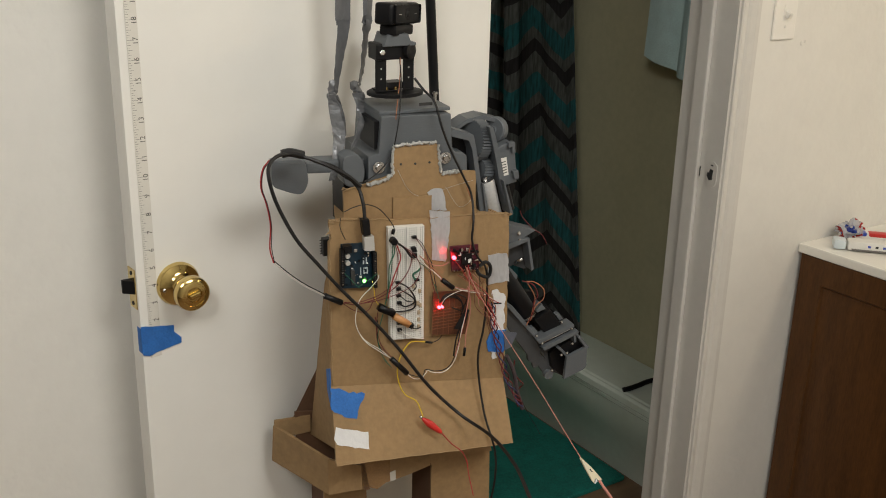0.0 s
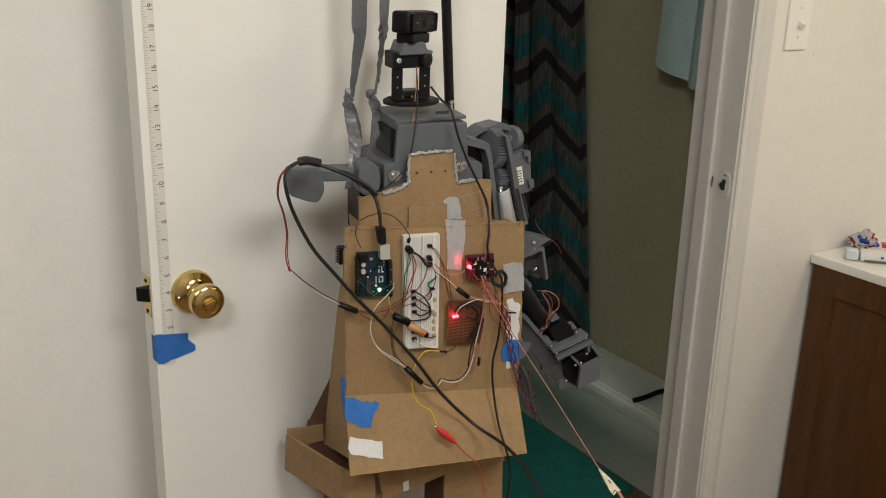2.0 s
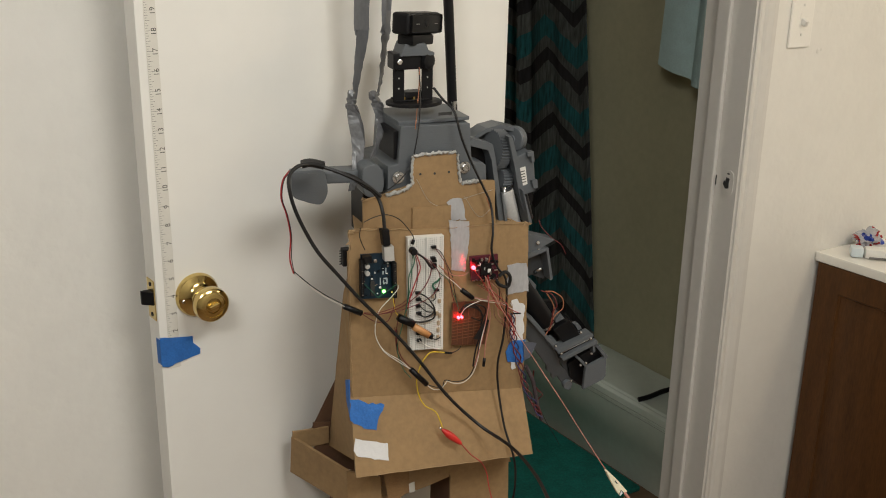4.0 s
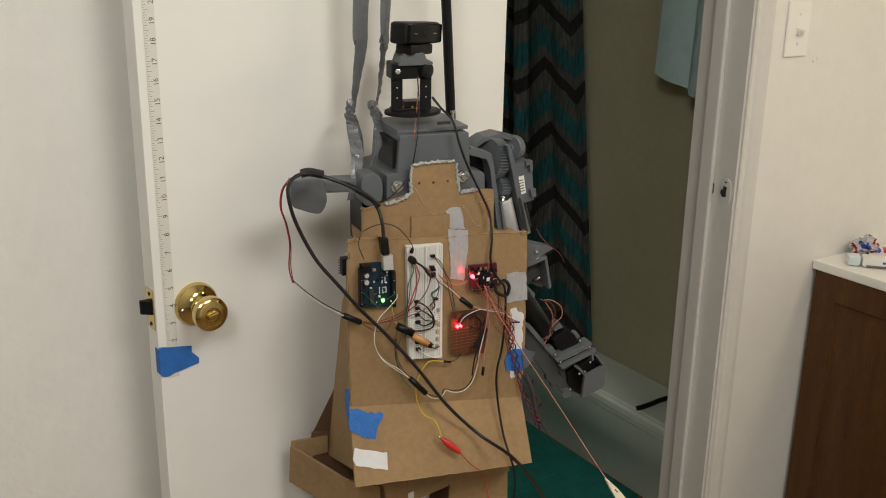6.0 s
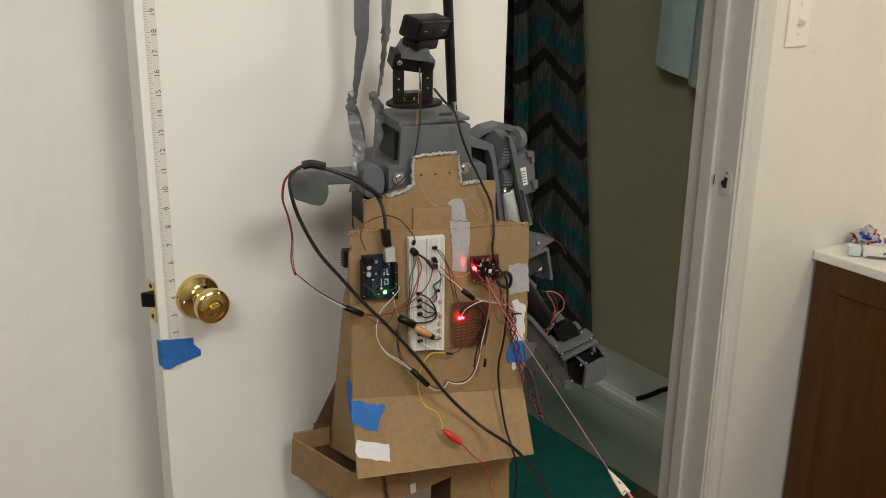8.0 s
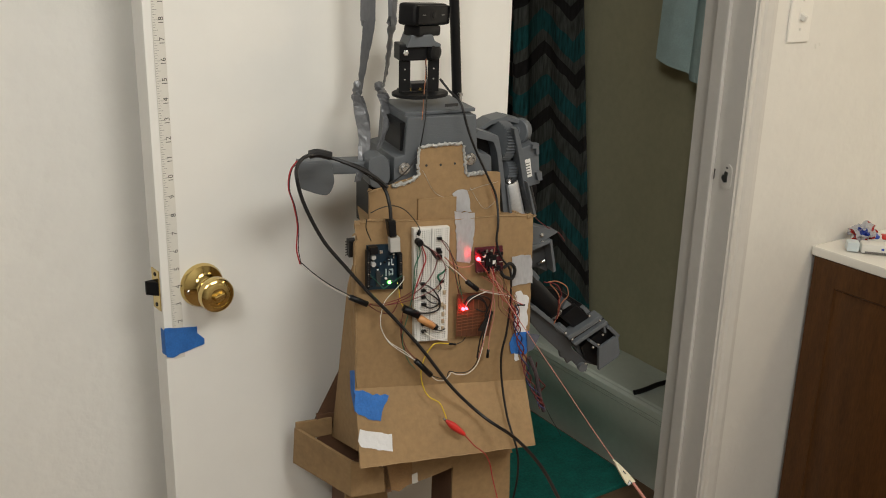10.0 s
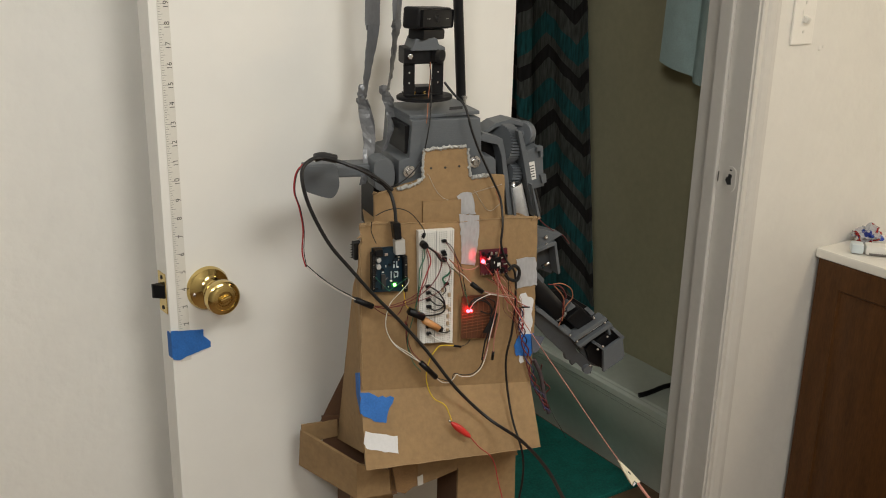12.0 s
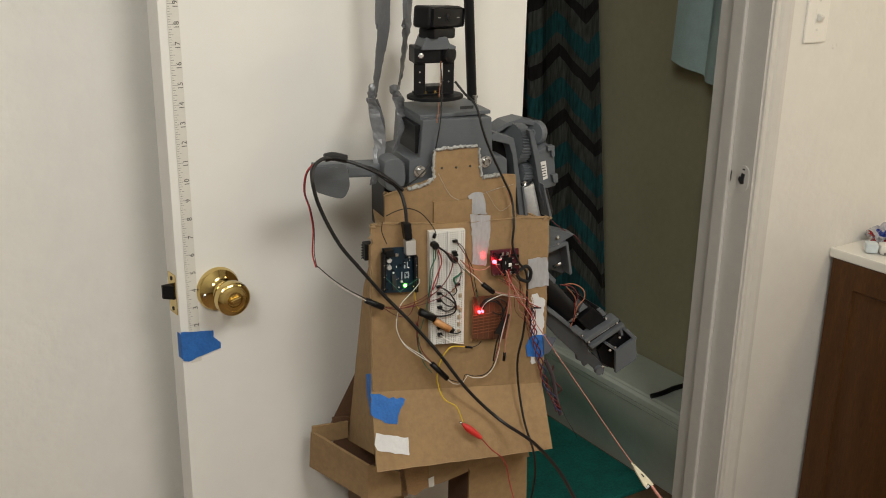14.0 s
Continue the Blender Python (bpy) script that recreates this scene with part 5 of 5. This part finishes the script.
for k in range(9):
    a = Vector((0.070 + rnd.uniform(0, 0.03), -0.013, 0.985 + rnd.uniform(-0.012, 0.008)))
    b = Vector((0.128 + rnd.uniform(-0.006, 0.008), -0.011, 0.900 + rnd.uniform(-0.03, 0.022)))
    pts = [a] + [a.lerp(b, u) + Vector((rnd.uniform(-0.009, 0.011), rnd.uniform(-0.012, 0.0), rnd.uniform(-0.009, 0.009))) for u in (0.25, 0.5, 0.75)] + [b]
    wire(pts, rnd.choice((0.0005, 0.0007)), (W_DARKRED, W_PINK, W_BLACK, W_ORANGE, W_RED)[k % 5], ("dark red lead", "pink lead", "black lead", "orange lead", "red lead")[k % 5])
for pth, mat in (([(-0.020, -0.016, 1.036), (0.000, -0.022, 1.022), (0.012, -0.022, 0.998), (0.000, -0.020, 0.972), (-0.040, -0.018, 0.958), (-0.085, -0.018, 0.956)], W_DARKRED),
                 ([(-0.026, -0.014, 1.034), (-0.030, -0.018, 0.990), (-0.040, -0.018, 0.940), (-0.048, -0.016, 0.900), (-0.040, -0.016, 0.868), (-0.028, -0.018, 0.850)], W_GREEN),
                 ([(0.008, -0.012, 1.040), (0.024, -0.016, 1.012), (0.032, -0.016, 0.975), (0.040, -0.014, 0.945)], W_DARKRED),
                 ([(0.048, -0.012, 0.930), (0.052, -0.018, 0.944), (0.064, -0.018, 0.950), (0.078, -0.016, 0.952), (0.090, -0.016, 0.950)], W_WHITE),
                 ([(-0.100, -0.010, 0.960), (-0.080, -0.014, 0.945), (-0.062, -0.014, 0.942), (-0.052, -0.012, 0.960), (-0.050, -0.012, 0.976)], W_DARKRED),
                 ([(-0.053, -0.012, 0.978), (-0.050, -0.014, 0.955), (-0.042, -0.016, 0.946), (-0.032, -0.018, 0.944)], W_YELLOW)):
    wire(pth, 0.0008, mat)
rp("connector", tube([(0.131, -0.014, 0.923), (0.144, -0.014, 0.921)], 0.0013, 6, straight=True), BLACK)
rp("connector", tube([(0.047, -0.018, 0.974), (0.064, -0.018, 0.959)], 0.0036, 8, straight=True), BLACK, "black plug")
wire([(0.01, -0.016, 1.015), (0.022, -0.016, 0.999), (0.036, -0.016, 0.986), (0.049, -0.016, 0.972)], 0.0008, W_WHITE, "white wire")
wire([(0.013, -0.015, 1.014), (0.026, -0.015, 1), (0.039, -0.015, 0.986), (0.05, -0.015, 0.972)], 0.0010, W_ORANGE)
wire([(0.013, -0.014, 1.004), (0.029, -0.014, 0.988), (0.035, -0.014, 0.971), (0.041, -0.014, 0.956), (0.046, -0.014, 0.937)], 0.0007, W_GREEN, "green wire")
wire([(0.005, -0.012, 1.041), (0.017, -0.012, 1.032), (0.026, -0.012, 1.013), (0.034, -0.012, 0.996), (0.038, -0.012, 0.974), (0.041, -0.012, 0.961)], 0.0008, W_BLACK)
wire([(0.017, -0.016, 1.01), (0.035, -0.016, 0.997), (0.05, -0.016, 0.995), (0.058, -0.016, 0.999)], 0.0008, W_PINK)
# jumpers on the breadboard
for k, (pth, mat, r) in enumerate((([(-0.026, -0.016, 1.04), (-0.024, -0.016, 1.023), (-0.031, -0.016, 1.006), (-0.032, -0.016, 0.982), (-0.035, -0.016, 0.954)], W_GREEN, .0008), ([(-0.02, -0.018, 1.037), (-0.01, -0.018, 1.029), (-0.002, -0.018, 1.017), (0.003, -0.018, 1.013)], W_BLACK, .0016), ([(-0.021, -0.016, 1.035), (-0.015, -0.016, 1.015), (-0.022, -0.016, 0.995), (-0.029, -0.016, 0.975), (-0.033, -0.016, 0.957)], W_RED, .0008),
                                   ([(-0.017, -0.015, 0.978), (-0.005, -0.015, 0.97), (0.004, -0.015, 0.958), (0.008, -0.015, 0.947), (0.006, -0.015, 0.936), (-0.009, -0.015, 0.933), (-0.022, -0.015, 0.935)], W_BLACK, .0011), ([(-0.015, -0.015, 0.967), (-0.005, -0.015, 0.96), (0.005, -0.015, 0.951), (0.006, -0.015, 0.944), (-0.006, -0.015, 0.94), (-0.015, -0.015, 0.945)], W_BLACK, .0010), ([(-0.015, -0.015, 0.958), (-0.006, -0.015, 0.949), (0.002, -0.015, 0.946)], W_BLACK, .0009),
                                   ([(-0.015, -0.015, 0.915), (-0.003, -0.015, 0.909), (0.01, -0.015, 0.903), (0.017, -0.015, 0.905)], W_BLACK, .0009), ([(0.007, -0.015, 0.979), (0.004, -0.015, 0.987), (0.011, -0.015, 0.991), (0.016, -0.015, 0.996)], W_GREEN, .0014), ([(0.007, -0.013, 0.975), (0.01, -0.013, 0.967), (0.005, -0.013, 0.961)], W_BLACK, .0008),
                                   ([(-0.015, -0.014, 0.905), (-0.004, -0.014, 0.895), (0.009, -0.014, 0.888), (0.022, -0.014, 0.885)], W_WHITE, .0008), ([(0.045, -0.016, 0.938), (0.052, -0.016, 0.948), (0.066, -0.016, 0.948), (0.078, -0.016, 0.937), (0.081, -0.016, 0.925)], W_BLACK, .0010), ([(0.049, -0.016, 0.934), (0.057, -0.016, 0.945), (0.072, -0.016, 0.941), (0.082, -0.016, 0.928), (0.079, -0.016, 0.914)], W_BLACK, .0010), ([(0.052, -0.016, 0.944), (0.063, -0.016, 0.95), (0.086, -0.016, 0.939), (0.079, -0.016, 0.922), (0.064, -0.016, 0.928)], W_BLACK, .0009))):
    rp("jumper_wire", tube(pth, r, 6, 6), mat, ("green jumper", "black jumper", "red jumper")[k] if k < 3 else "", True, bb)
for c in [(-0.017, -0.012, 0.977), (-0.016, -0.012, 0.967), (-0.016, -0.012, 0.957), (-0.015, -0.012, 0.946), (-0.015, -0.012, 0.915), (-0.014, -0.012, 0.904), (0.005, -0.012, 1.025), (0.007, -0.012, 1.021), (0.007, -0.012, 1.015), (0.007, -0.012, 1.012), (0.006, -0.012, 1.041), (0.011, -0.012, 0.977)]:
    rp("pin_plug", box(c[0] - 0.0032, c[0] + 0.0032, PY - 0.0135, PY - 0.0088, c[2] - 0.0018, c[2] + 0.0018, 0.0005, None), BLACK, parent=bb)
for c in [(0.016, -0.012, 0.959), (0.006, -0.012, 0.968), (0.013, -0.012, 0.941), (0.015, -0.012, 0.926), (0.015, -0.012, 0.915), (0.015, -0.012, 0.904), (0.017, -0.012, 0.937), (0.008, -0.012, 0.942)]:
    rp("resistor", box(c[0] - 0.002, c[0] + 0.002, PY - 0.0115, PY - 0.0088, c[2] - 0.003, c[2] + 0.003, 0.0006), (material("resistor_tan", (0.42, 0.33, 0.22), 0.5) if "resistor_tan" not in bpy.data.materials else bpy.data.materials["resistor_tan"]), parent=bb)
rp("transistor", lathe([(0.005, 0), (0.005, 0.009), (0.0042, 0.010)], pose(*(-0.025, -0.01, 1.04), 90, 0, 0), 16), BLACK, parent=bb)
rp("pin_plug", tube([(-0.025, -0.016, 1.057), (-0.027, -0.016, 1.051)], 0.0025, 8, straight=True), BLACK, parent=bb)
wire([(-0.094, -0.014, 1.089), (-0.081, -0.014, 1.094), (-0.064, -0.014, 1.096), (-0.047, -0.014, 1.089), (-0.034, -0.014, 1.075), (-0.025, -0.014, 1.061), (-0.024, -0.014, 1.055)], 0.0009, W_BLACK)
wire([(-0.097, -0.008, 1.079), (-0.098, -0.008, 1.067), (-0.094, -0.008, 1.055), (-0.091, -0.008, 1.048)], 0.0008, W_BLACK)
rp("servo_plug", tube([(-0.048, -0.02, 0.948), (-0.026, -0.02, 0.935)], 0.0062, 4, straight=True), BLACK, "black servo plug")
rp("servo_plug", tube([(-0.025, -0.018, 0.93), (-0.002, -0.018, 0.913)], 0.0058, 4, straight=True), material("tan_plastic", (0.55, 0.27, 0.10), 0.5, vary=0.1, scale=40), "tan plastic plug")
rp("servo_plug", tube([(-0.002, -0.018, 0.913), (0.003, -0.018, 0.91)], 0.0050, 4, straight=True), BLACK)
wire([(-0.095, -0.016, 1.003), (-0.084, -0.016, 0.99), (-0.074, -0.016, 0.978)], 0.0007, W_GREEN)
wire([(-0.076, -0.016, 0.98), (-0.064, -0.016, 0.987), (-0.052, -0.016, 0.994), (-0.048, -0.016, 0.996)], 0.0007, W_GREEN)
# thin cable down its right side
wire([(0.028, 0.05, 1.246), (0.038, 0.04, 1.231), (0.046, 0.02, 1.218), (0.054, 0.012, 1.185), (0.068, 0.012, 1.152), (0.087, 0.01, 1.114), (0.1, 0.008, 1.085), (0.098, -0.006, 1.052), (0.095, -0.01, 1.024), (0.103, -0.014, 0.999), (0.117, -0.014, 0.979), (0.12, -0.014, 0.939), (0.117, -0.014, 0.886), (0.11, -0.014, 0.846), (0.112, -0.016, 0.803), (0.115, -0.034, 0.751), (0.123, -0.056, 0.703), (0.135, -0.04, 0.643), (0.139, -0.02, 0.577)], 0.0023, W_BLACK, "thin black cable")
wire([(0.093, 0.01, 1.097), (0.103, 0.01, 1.071), (0.098, -0.006, 1.048), (0.092, -0.01, 1.012), (0.084, -0.012, 0.97)], 0.0009, W_ORANGE)
rp("cable_knot", tube([(0.106, -0.014, 0.985), (0.116, -0.014, 0.99), (0.124, -0.014, 0.981), (0.121, -0.014, 0.967), (0.108, -0.014, 0.971), (0.102, -0.014, 0.979)], 0.0026, 8), W_BLACK, "knotted black cable", True)
# servo lead from the head
wire([(0.012, 0.062, 1.272), (0.012, 0.062, 1.251), (0.01, 0.062, 1.224), (-0.007, 0.024, 1.211), (-0.009, 0.022, 1.198)], 0.0009, W_ORANGE, "orange servo lead")
rp("tape", sheet([(0.066, -0.021, 0.896), (0.084, -0.021, 0.926), (0.090, -0.021, 0.922), (0.084, -0.021, 0.902), (0.074, -0.021, 0.894)], 0.0008), W_BLACK, "torn flag of black tape")
# twisted bundle hanging past the edge of the panel
for k in range(4):
    base = smooth_path([(0.132, -0.006, 0.921), (0.137, -0.006, 0.89), (0.144, -0.006, 0.858), (0.155, -0.006, 0.82), (0.166, -0.006, 0.786), (0.183, -0.006, 0.755), (0.191, -0.006, 0.735)], 8) if k < 3 else smooth_path([(0.175, 0, 0.814), (0.19, 0, 0.779), (0.193, 0, 0.755), (0.192, 0, 0.727)], 8)
    pts = [q + Vector((math.cos(i * 0.55 + k * 2.1), math.sin(i * 0.55 + k * 2.1), 0)) * 0.0042 for i, q in enumerate(base)]
    rp("twisted_wire", tube(pts, 0.0010, 6, 2), (W_DARKRED, W_DARKRED, material("dark_blue_wire", (0.03, 0.035, 0.12), 0.5) if k == 2 else W_RED, W_DARKRED)[k], "twisted dark red wire", True)
rp("cable_sleeve", tube([(0.165, 0, 0.825), (0.179, 0, 0.795), (0.188, 0, 0.756), (0.198, 0, 0.725)], 0.0032, 10), material("grey_sleeve", (0.06, 0.045, 0.05), 0.6, vary=0.3, scale=40), "worn grey sleeve", True)
rp("tape", sheet([(0.156, -0.004, 0.869), (0.179, -0.004, 0.862), (0.169, -0.004, 0.84), (0.16, -0.004, 0.837)], 0.001), material("grey_tape", (0.10, 0.11, 0.14), 0.4, vary=0.1), "grey tape flag")
wire([(0.194, 0, 0.745), (0.21, 0, 0.713), (0.223, 0, 0.691), (0.233, 0, 0.672)], 0.0006, W_BLACK)
# alligator clips
C0, C1 = Vector((0.012, -0.038, 0.770)), Vector((0.039, -0.047, 0.745))
k = (C1 - C0).length
rp("alligator_clip", lathe([(0.0012, 0.0), (0.0030, 0.1 * k), (0.0052, 0.32 * k), (0.0054, 0.5 * k), (0.0044, 0.72 * k), (0.0036, 0.9 * k), (0.0022, k)], look(C0, 2 * C0 - C1), 16), RED, "red alligator clip", True)
rp("clip_nose", tube([C0 + (C0 - C1) * 0.12, C0], 0.0018, 8, straight=True), STEEL)
wire([(0.039, -0.047, 0.745), (0.052, -0.054, 0.728), (0.069, -0.056, 0.711), (0.074, -0.064, 0.697), (0.065, -0.09, 0.694), (0.059, -0.12, 0.679)], 0.0010, W_RED, "thin red wire")
wire([(0.081, -0.02, 0.991), (0.088, -0.03, 0.97), (0.095, -0.06, 0.946), (0.094, -0.14, 0.923), (0.091, -0.22, 0.904), (0.072, -0.32, 0.902), (0.05, -0.4, 0.912)], 0.0008, W_PINK, "pale pink wire")
K0, K1 = Vector((0.05, -0.4, 0.913)), Vector((0.061, -0.42, 0.896))
wire([K1, Vector((0.059, -0.44, 0.894)), Vector((0.053, -0.47, 0.897)), Vector((0.034, -0.52, 0.914))], 0.0022, W_PINK)
d = (K1 - K0)
n = Vector((d.z, 0, -d.x)).normalized() * 0.0055
clip = rp("alligator_clip", sheet([K0 - n * 0.15, K0.lerp(K1, .5) - n * 0.5, K1 - n * 0.55, K1 + n * 0.05, K0.lerp(K1, .82) + n * 0.25, K0.lerp(K1, .90) + n * 1.15, K0.lerp(K1, .35) + n * 0.65, K0 + n * 0.2], 0.005, (0, 1, 0)), material("cream_plastic", (0.56, 0.50, 0.34), 0.35, vary=0.1, scale=60), "cream alligator clip")
rp("clip_spring", sheet([K0.lerp(K1, .86) + n * 0.3, K0.lerp(K1, .92) + n * 1.1, K0.lerp(K1, .97) + n * 1.1, K0.lerp(K1, .95) + n * 0.3], 0.004, (0, 1, 0)), STEEL, parent=clip)
rp("clip_hole", sheet([K0.lerp(K1, .42) - n * 0.1, K0.lerp(K1, .55) - n * 0.1, K0.lerp(K1, .55) + n * 0.12, K0.lerp(K1, .42) + n * 0.12], 0.0006, (0, -1, 0)), INK, parent=clip)

# ---- tape measure stuck along the door's edge ----
ruler = thing("tape_measure", "paper measuring tape with inch marks stuck to the door", "tape measure", SWUNG)
T0, T1 = -0.6005, -0.5850
part("strip", box(T0, T1, DF - 0.0010, DF - 0.0002, 0.880, 1.56), PAPER, ruler)
Z2, INCH = 0.9350, 0.0254
ticks = bmesh.new()
for k in range(8 * 24 - 10):
    z = Z2 - 0.012 + INCH * (k / 8 - 0.5)
    if 0.905 < z < 1.55:
        w = (0.0085, 0.0028, 0.0042, 0.0028, 0.0060, 0.0028, 0.0042, 0.0028)[k % 8]
        vs = [ticks.verts.new(v) for v in ((T0 + 0.0006, DF - 0.0012, z), (T0 + 0.0006 + w, DF - 0.0012, z), (T0 + 0.0006 + w, DF - 0.0012, z + 0.0005), (T0 + 0.0006, DF - 0.0012, z + 0.0005))]
        ticks.faces.new(vs)
tagged(part("scale_print", ticks, material("grey_ink", (0.22, 0.21, 0.19), 0.7), ruler), kind="stuff")


def lettering(text, size, m, mat, parent, name="number"):
    cu = bpy.data.curves.new(name, "FONT")
    cu.body, cu.size, cu.align_x, cu.align_y, cu.extrude = text, size, "CENTER", "CENTER", 0.0001
    cu.materials.append(mat)
    ob = new(name, cu)
    ob.parent = parent
    ob.matrix_basis = m
    return ob


RULER_INK = material("faded_ink", (0.10, 0.095, 0.085), 0.7, vary=0.2)
for k in range(2, 25):
    lettering(str(k), 0.0098, pose(T0 + 0.0115, DF - 0.0013, Z2 + INCH * (k - 2), 90, -90, 0), RULER_INK, ruler)
bt = [(-0.6125, 0.929), (-0.585, 0.925), (-0.566, 0.921), (-0.5650, 0.912), (-0.556, 0.900), (-0.5565, 0.892), (-0.575, 0.889), (-0.592, 0.887), (-0.604, 0.883), (-0.6125, 0.886)]
edge_tape = thing("blue_tape", "torn blue masking tape over the tape measure's end", "tape", SWUNG)
part("face_piece", slab(ragged(bt, 13, 0.006, 0.0008), DF - 0.0024, DF - 0.0014), BLUETAPE, edge_tape)
part("edge_piece", box(DX0 - 0.0010, DX0 - 0.0002, DF - 0.0014, DF + 0.011, 0.889, 0.926), BLUETAPE, edge_tape)

# ---- things on the vanity top ----
rnd = random.Random(40)
bm = bmesh.new()
bmesh.ops.create_icosphere(bm, subdivisions=4, radius=0.036)
for v in bm.verts:
    f = 1 + 0.55 * noise.noise(v.co * 45) + 0.35 * noise.noise(v.co * 110 + Vector((3, 1, 2)))
    v.co = Vector((v.co.x * f * 1.05, v.co.y * f * 0.75, max(v.co.z * f * 0.62, -0.022)))
wrap_mat = material("printed_wrap", (0.6, 0.6, 0.6), 0.15, vary=0.1)
nt = wrap_mat.node_tree
rampw, nz, tcw = nt.nodes.new("ShaderNodeValToRGB"), nt.nodes.new("ShaderNodeTexNoise"), nt.nodes.new("ShaderNodeTexCoord")
nz.inputs["Scale"].default_value = 22
rampw.color_ramp.interpolation = "CONSTANT"
el = rampw.color_ramp.elements
el[0].position, el[0].color = 0.0, (0.03, 0.07, 0.42, 1)
el[1].position, el[1].color = 0.40, (0.68, 0.69, 0.72, 1)
q = el.new(0.54)
q.color = (0.50, 0.03, 0.03, 1)
q = el.new(0.63)
q.color = (0.62, 0.64, 0.68, 1)
nt.links.new(tcw.outputs["Object"], nz.inputs[0]), nt.links.new(nz.outputs[0], rampw.inputs[0]), nt.links.new(rampw.outputs[0], nt.nodes["Principled BSDF"].inputs["Base Color"])
nt.nodes["Principled BSDF"].inputs["Transmission Weight"].default_value = 0.45
solid("plastic_wrapper", bm, wrap_mat, "crumpled clear wrapper with red and blue print", "wrapper", at=pose(1.091, -0.026, CT + 0.0225, 0, 0, 20), smooth=False)

tp = thing("toothpaste_tube", "white, red and blue toothpaste tube lying on the counter", "toothpaste", pose(1.121, -0.066, CT + 0.006, 0, 0, -46))
part("tube_body", box(-0.075, 0.075, -0.016, 0.016, 0.0, 0.018, 0.006), WHITEP, tp, smooth=True)
part("blue_stripe", box(-0.074, -0.015, -0.0165, 0.010, 0.008, 0.0186, 0.004), BLUE, tp, "blue printed band", True)
part("red_stripe", box(-0.012, 0.074, -0.0165, 0.010, 0.008, 0.0188, 0.004), RED, tp, "red printed band", True)
tq = thing("white_tube", "white plastic tube with a pale cap lying on the counter", "tube", pose(1.045, -0.098, CT, 0, 0, -48))
part("tube_body", box(-0.040, 0.11, -0.020, 0.020, 0.0, 0.025, 0.010), WHITEP, tq, smooth=True)
part("cap", box(-0.070, -0.041, -0.018, 0.018, 0.001, 0.025, 0.008), material("pale_cap", (0.62, 0.70, 0.74), 0.3, vary=0.03), tq, "pale translucent cap", True)
part("print_bar", box(-0.030, 0.105, -0.0206, -0.0185, 0.003, 0.007), material("print_grey", (0.16, 0.15, 0.14), 0.5), tq)
for k in range(4):
    part("print_bar", box(0.004 + 0.016 * k, 0.010 + 0.016 * k, -0.0204, -0.0195, 0.012, 0.017), (BLUE, INK)[k % 2], tq)


# ---- what moves ----
def motions():
    # the head looks a little less aside after a while, and nods forward for a moment
    for_pan = [(0.0, 3), (2.6, 3), (3.2, 2), (4.6, -5), (5.3, -5), (7.3, -5), (9.4, -5), (14.0, -5)]
    walk(pan, [(t, PAN @ pose(0, 0, 0, 0, 0, a)) for t, a in for_pan])
    nod = [(0.0, 3, 0), (2.6, 3, 0), (3.2, 2, 0), (4.6, -5, 0), (5.3, -5, 0), (7.3, -5, 0), (7.4, -5, 8), (7.5, -5, 13), (7.7, -5, 16), (8.2, -5, 16), (8.7, -5, 16), (9.3, -5, 2), (9.6, -5, 0), (14.0, -5, 0)]
    walk(head, [(t, PAN @ pose(0, 0, 0, 0, 0, a) @ TILT @ pose(0, 0, 0, 0, 0, 39) @ pose(0, 0, 0, b, 0, 0) @ pose(0, 0, 0, 0, 0, -39)) for t, a, b in nod])
    lift = [(0.0, 0.0), (8.2, 0.0), (8.6, 0.0), (9.7, -8.5), (10.3, -8.5), (14.0, -8.5)]
    walk(fore, [(t, ELBOW @ pose(0, 0, 0, 0, b, 0)) for t, b in lift])


motions()
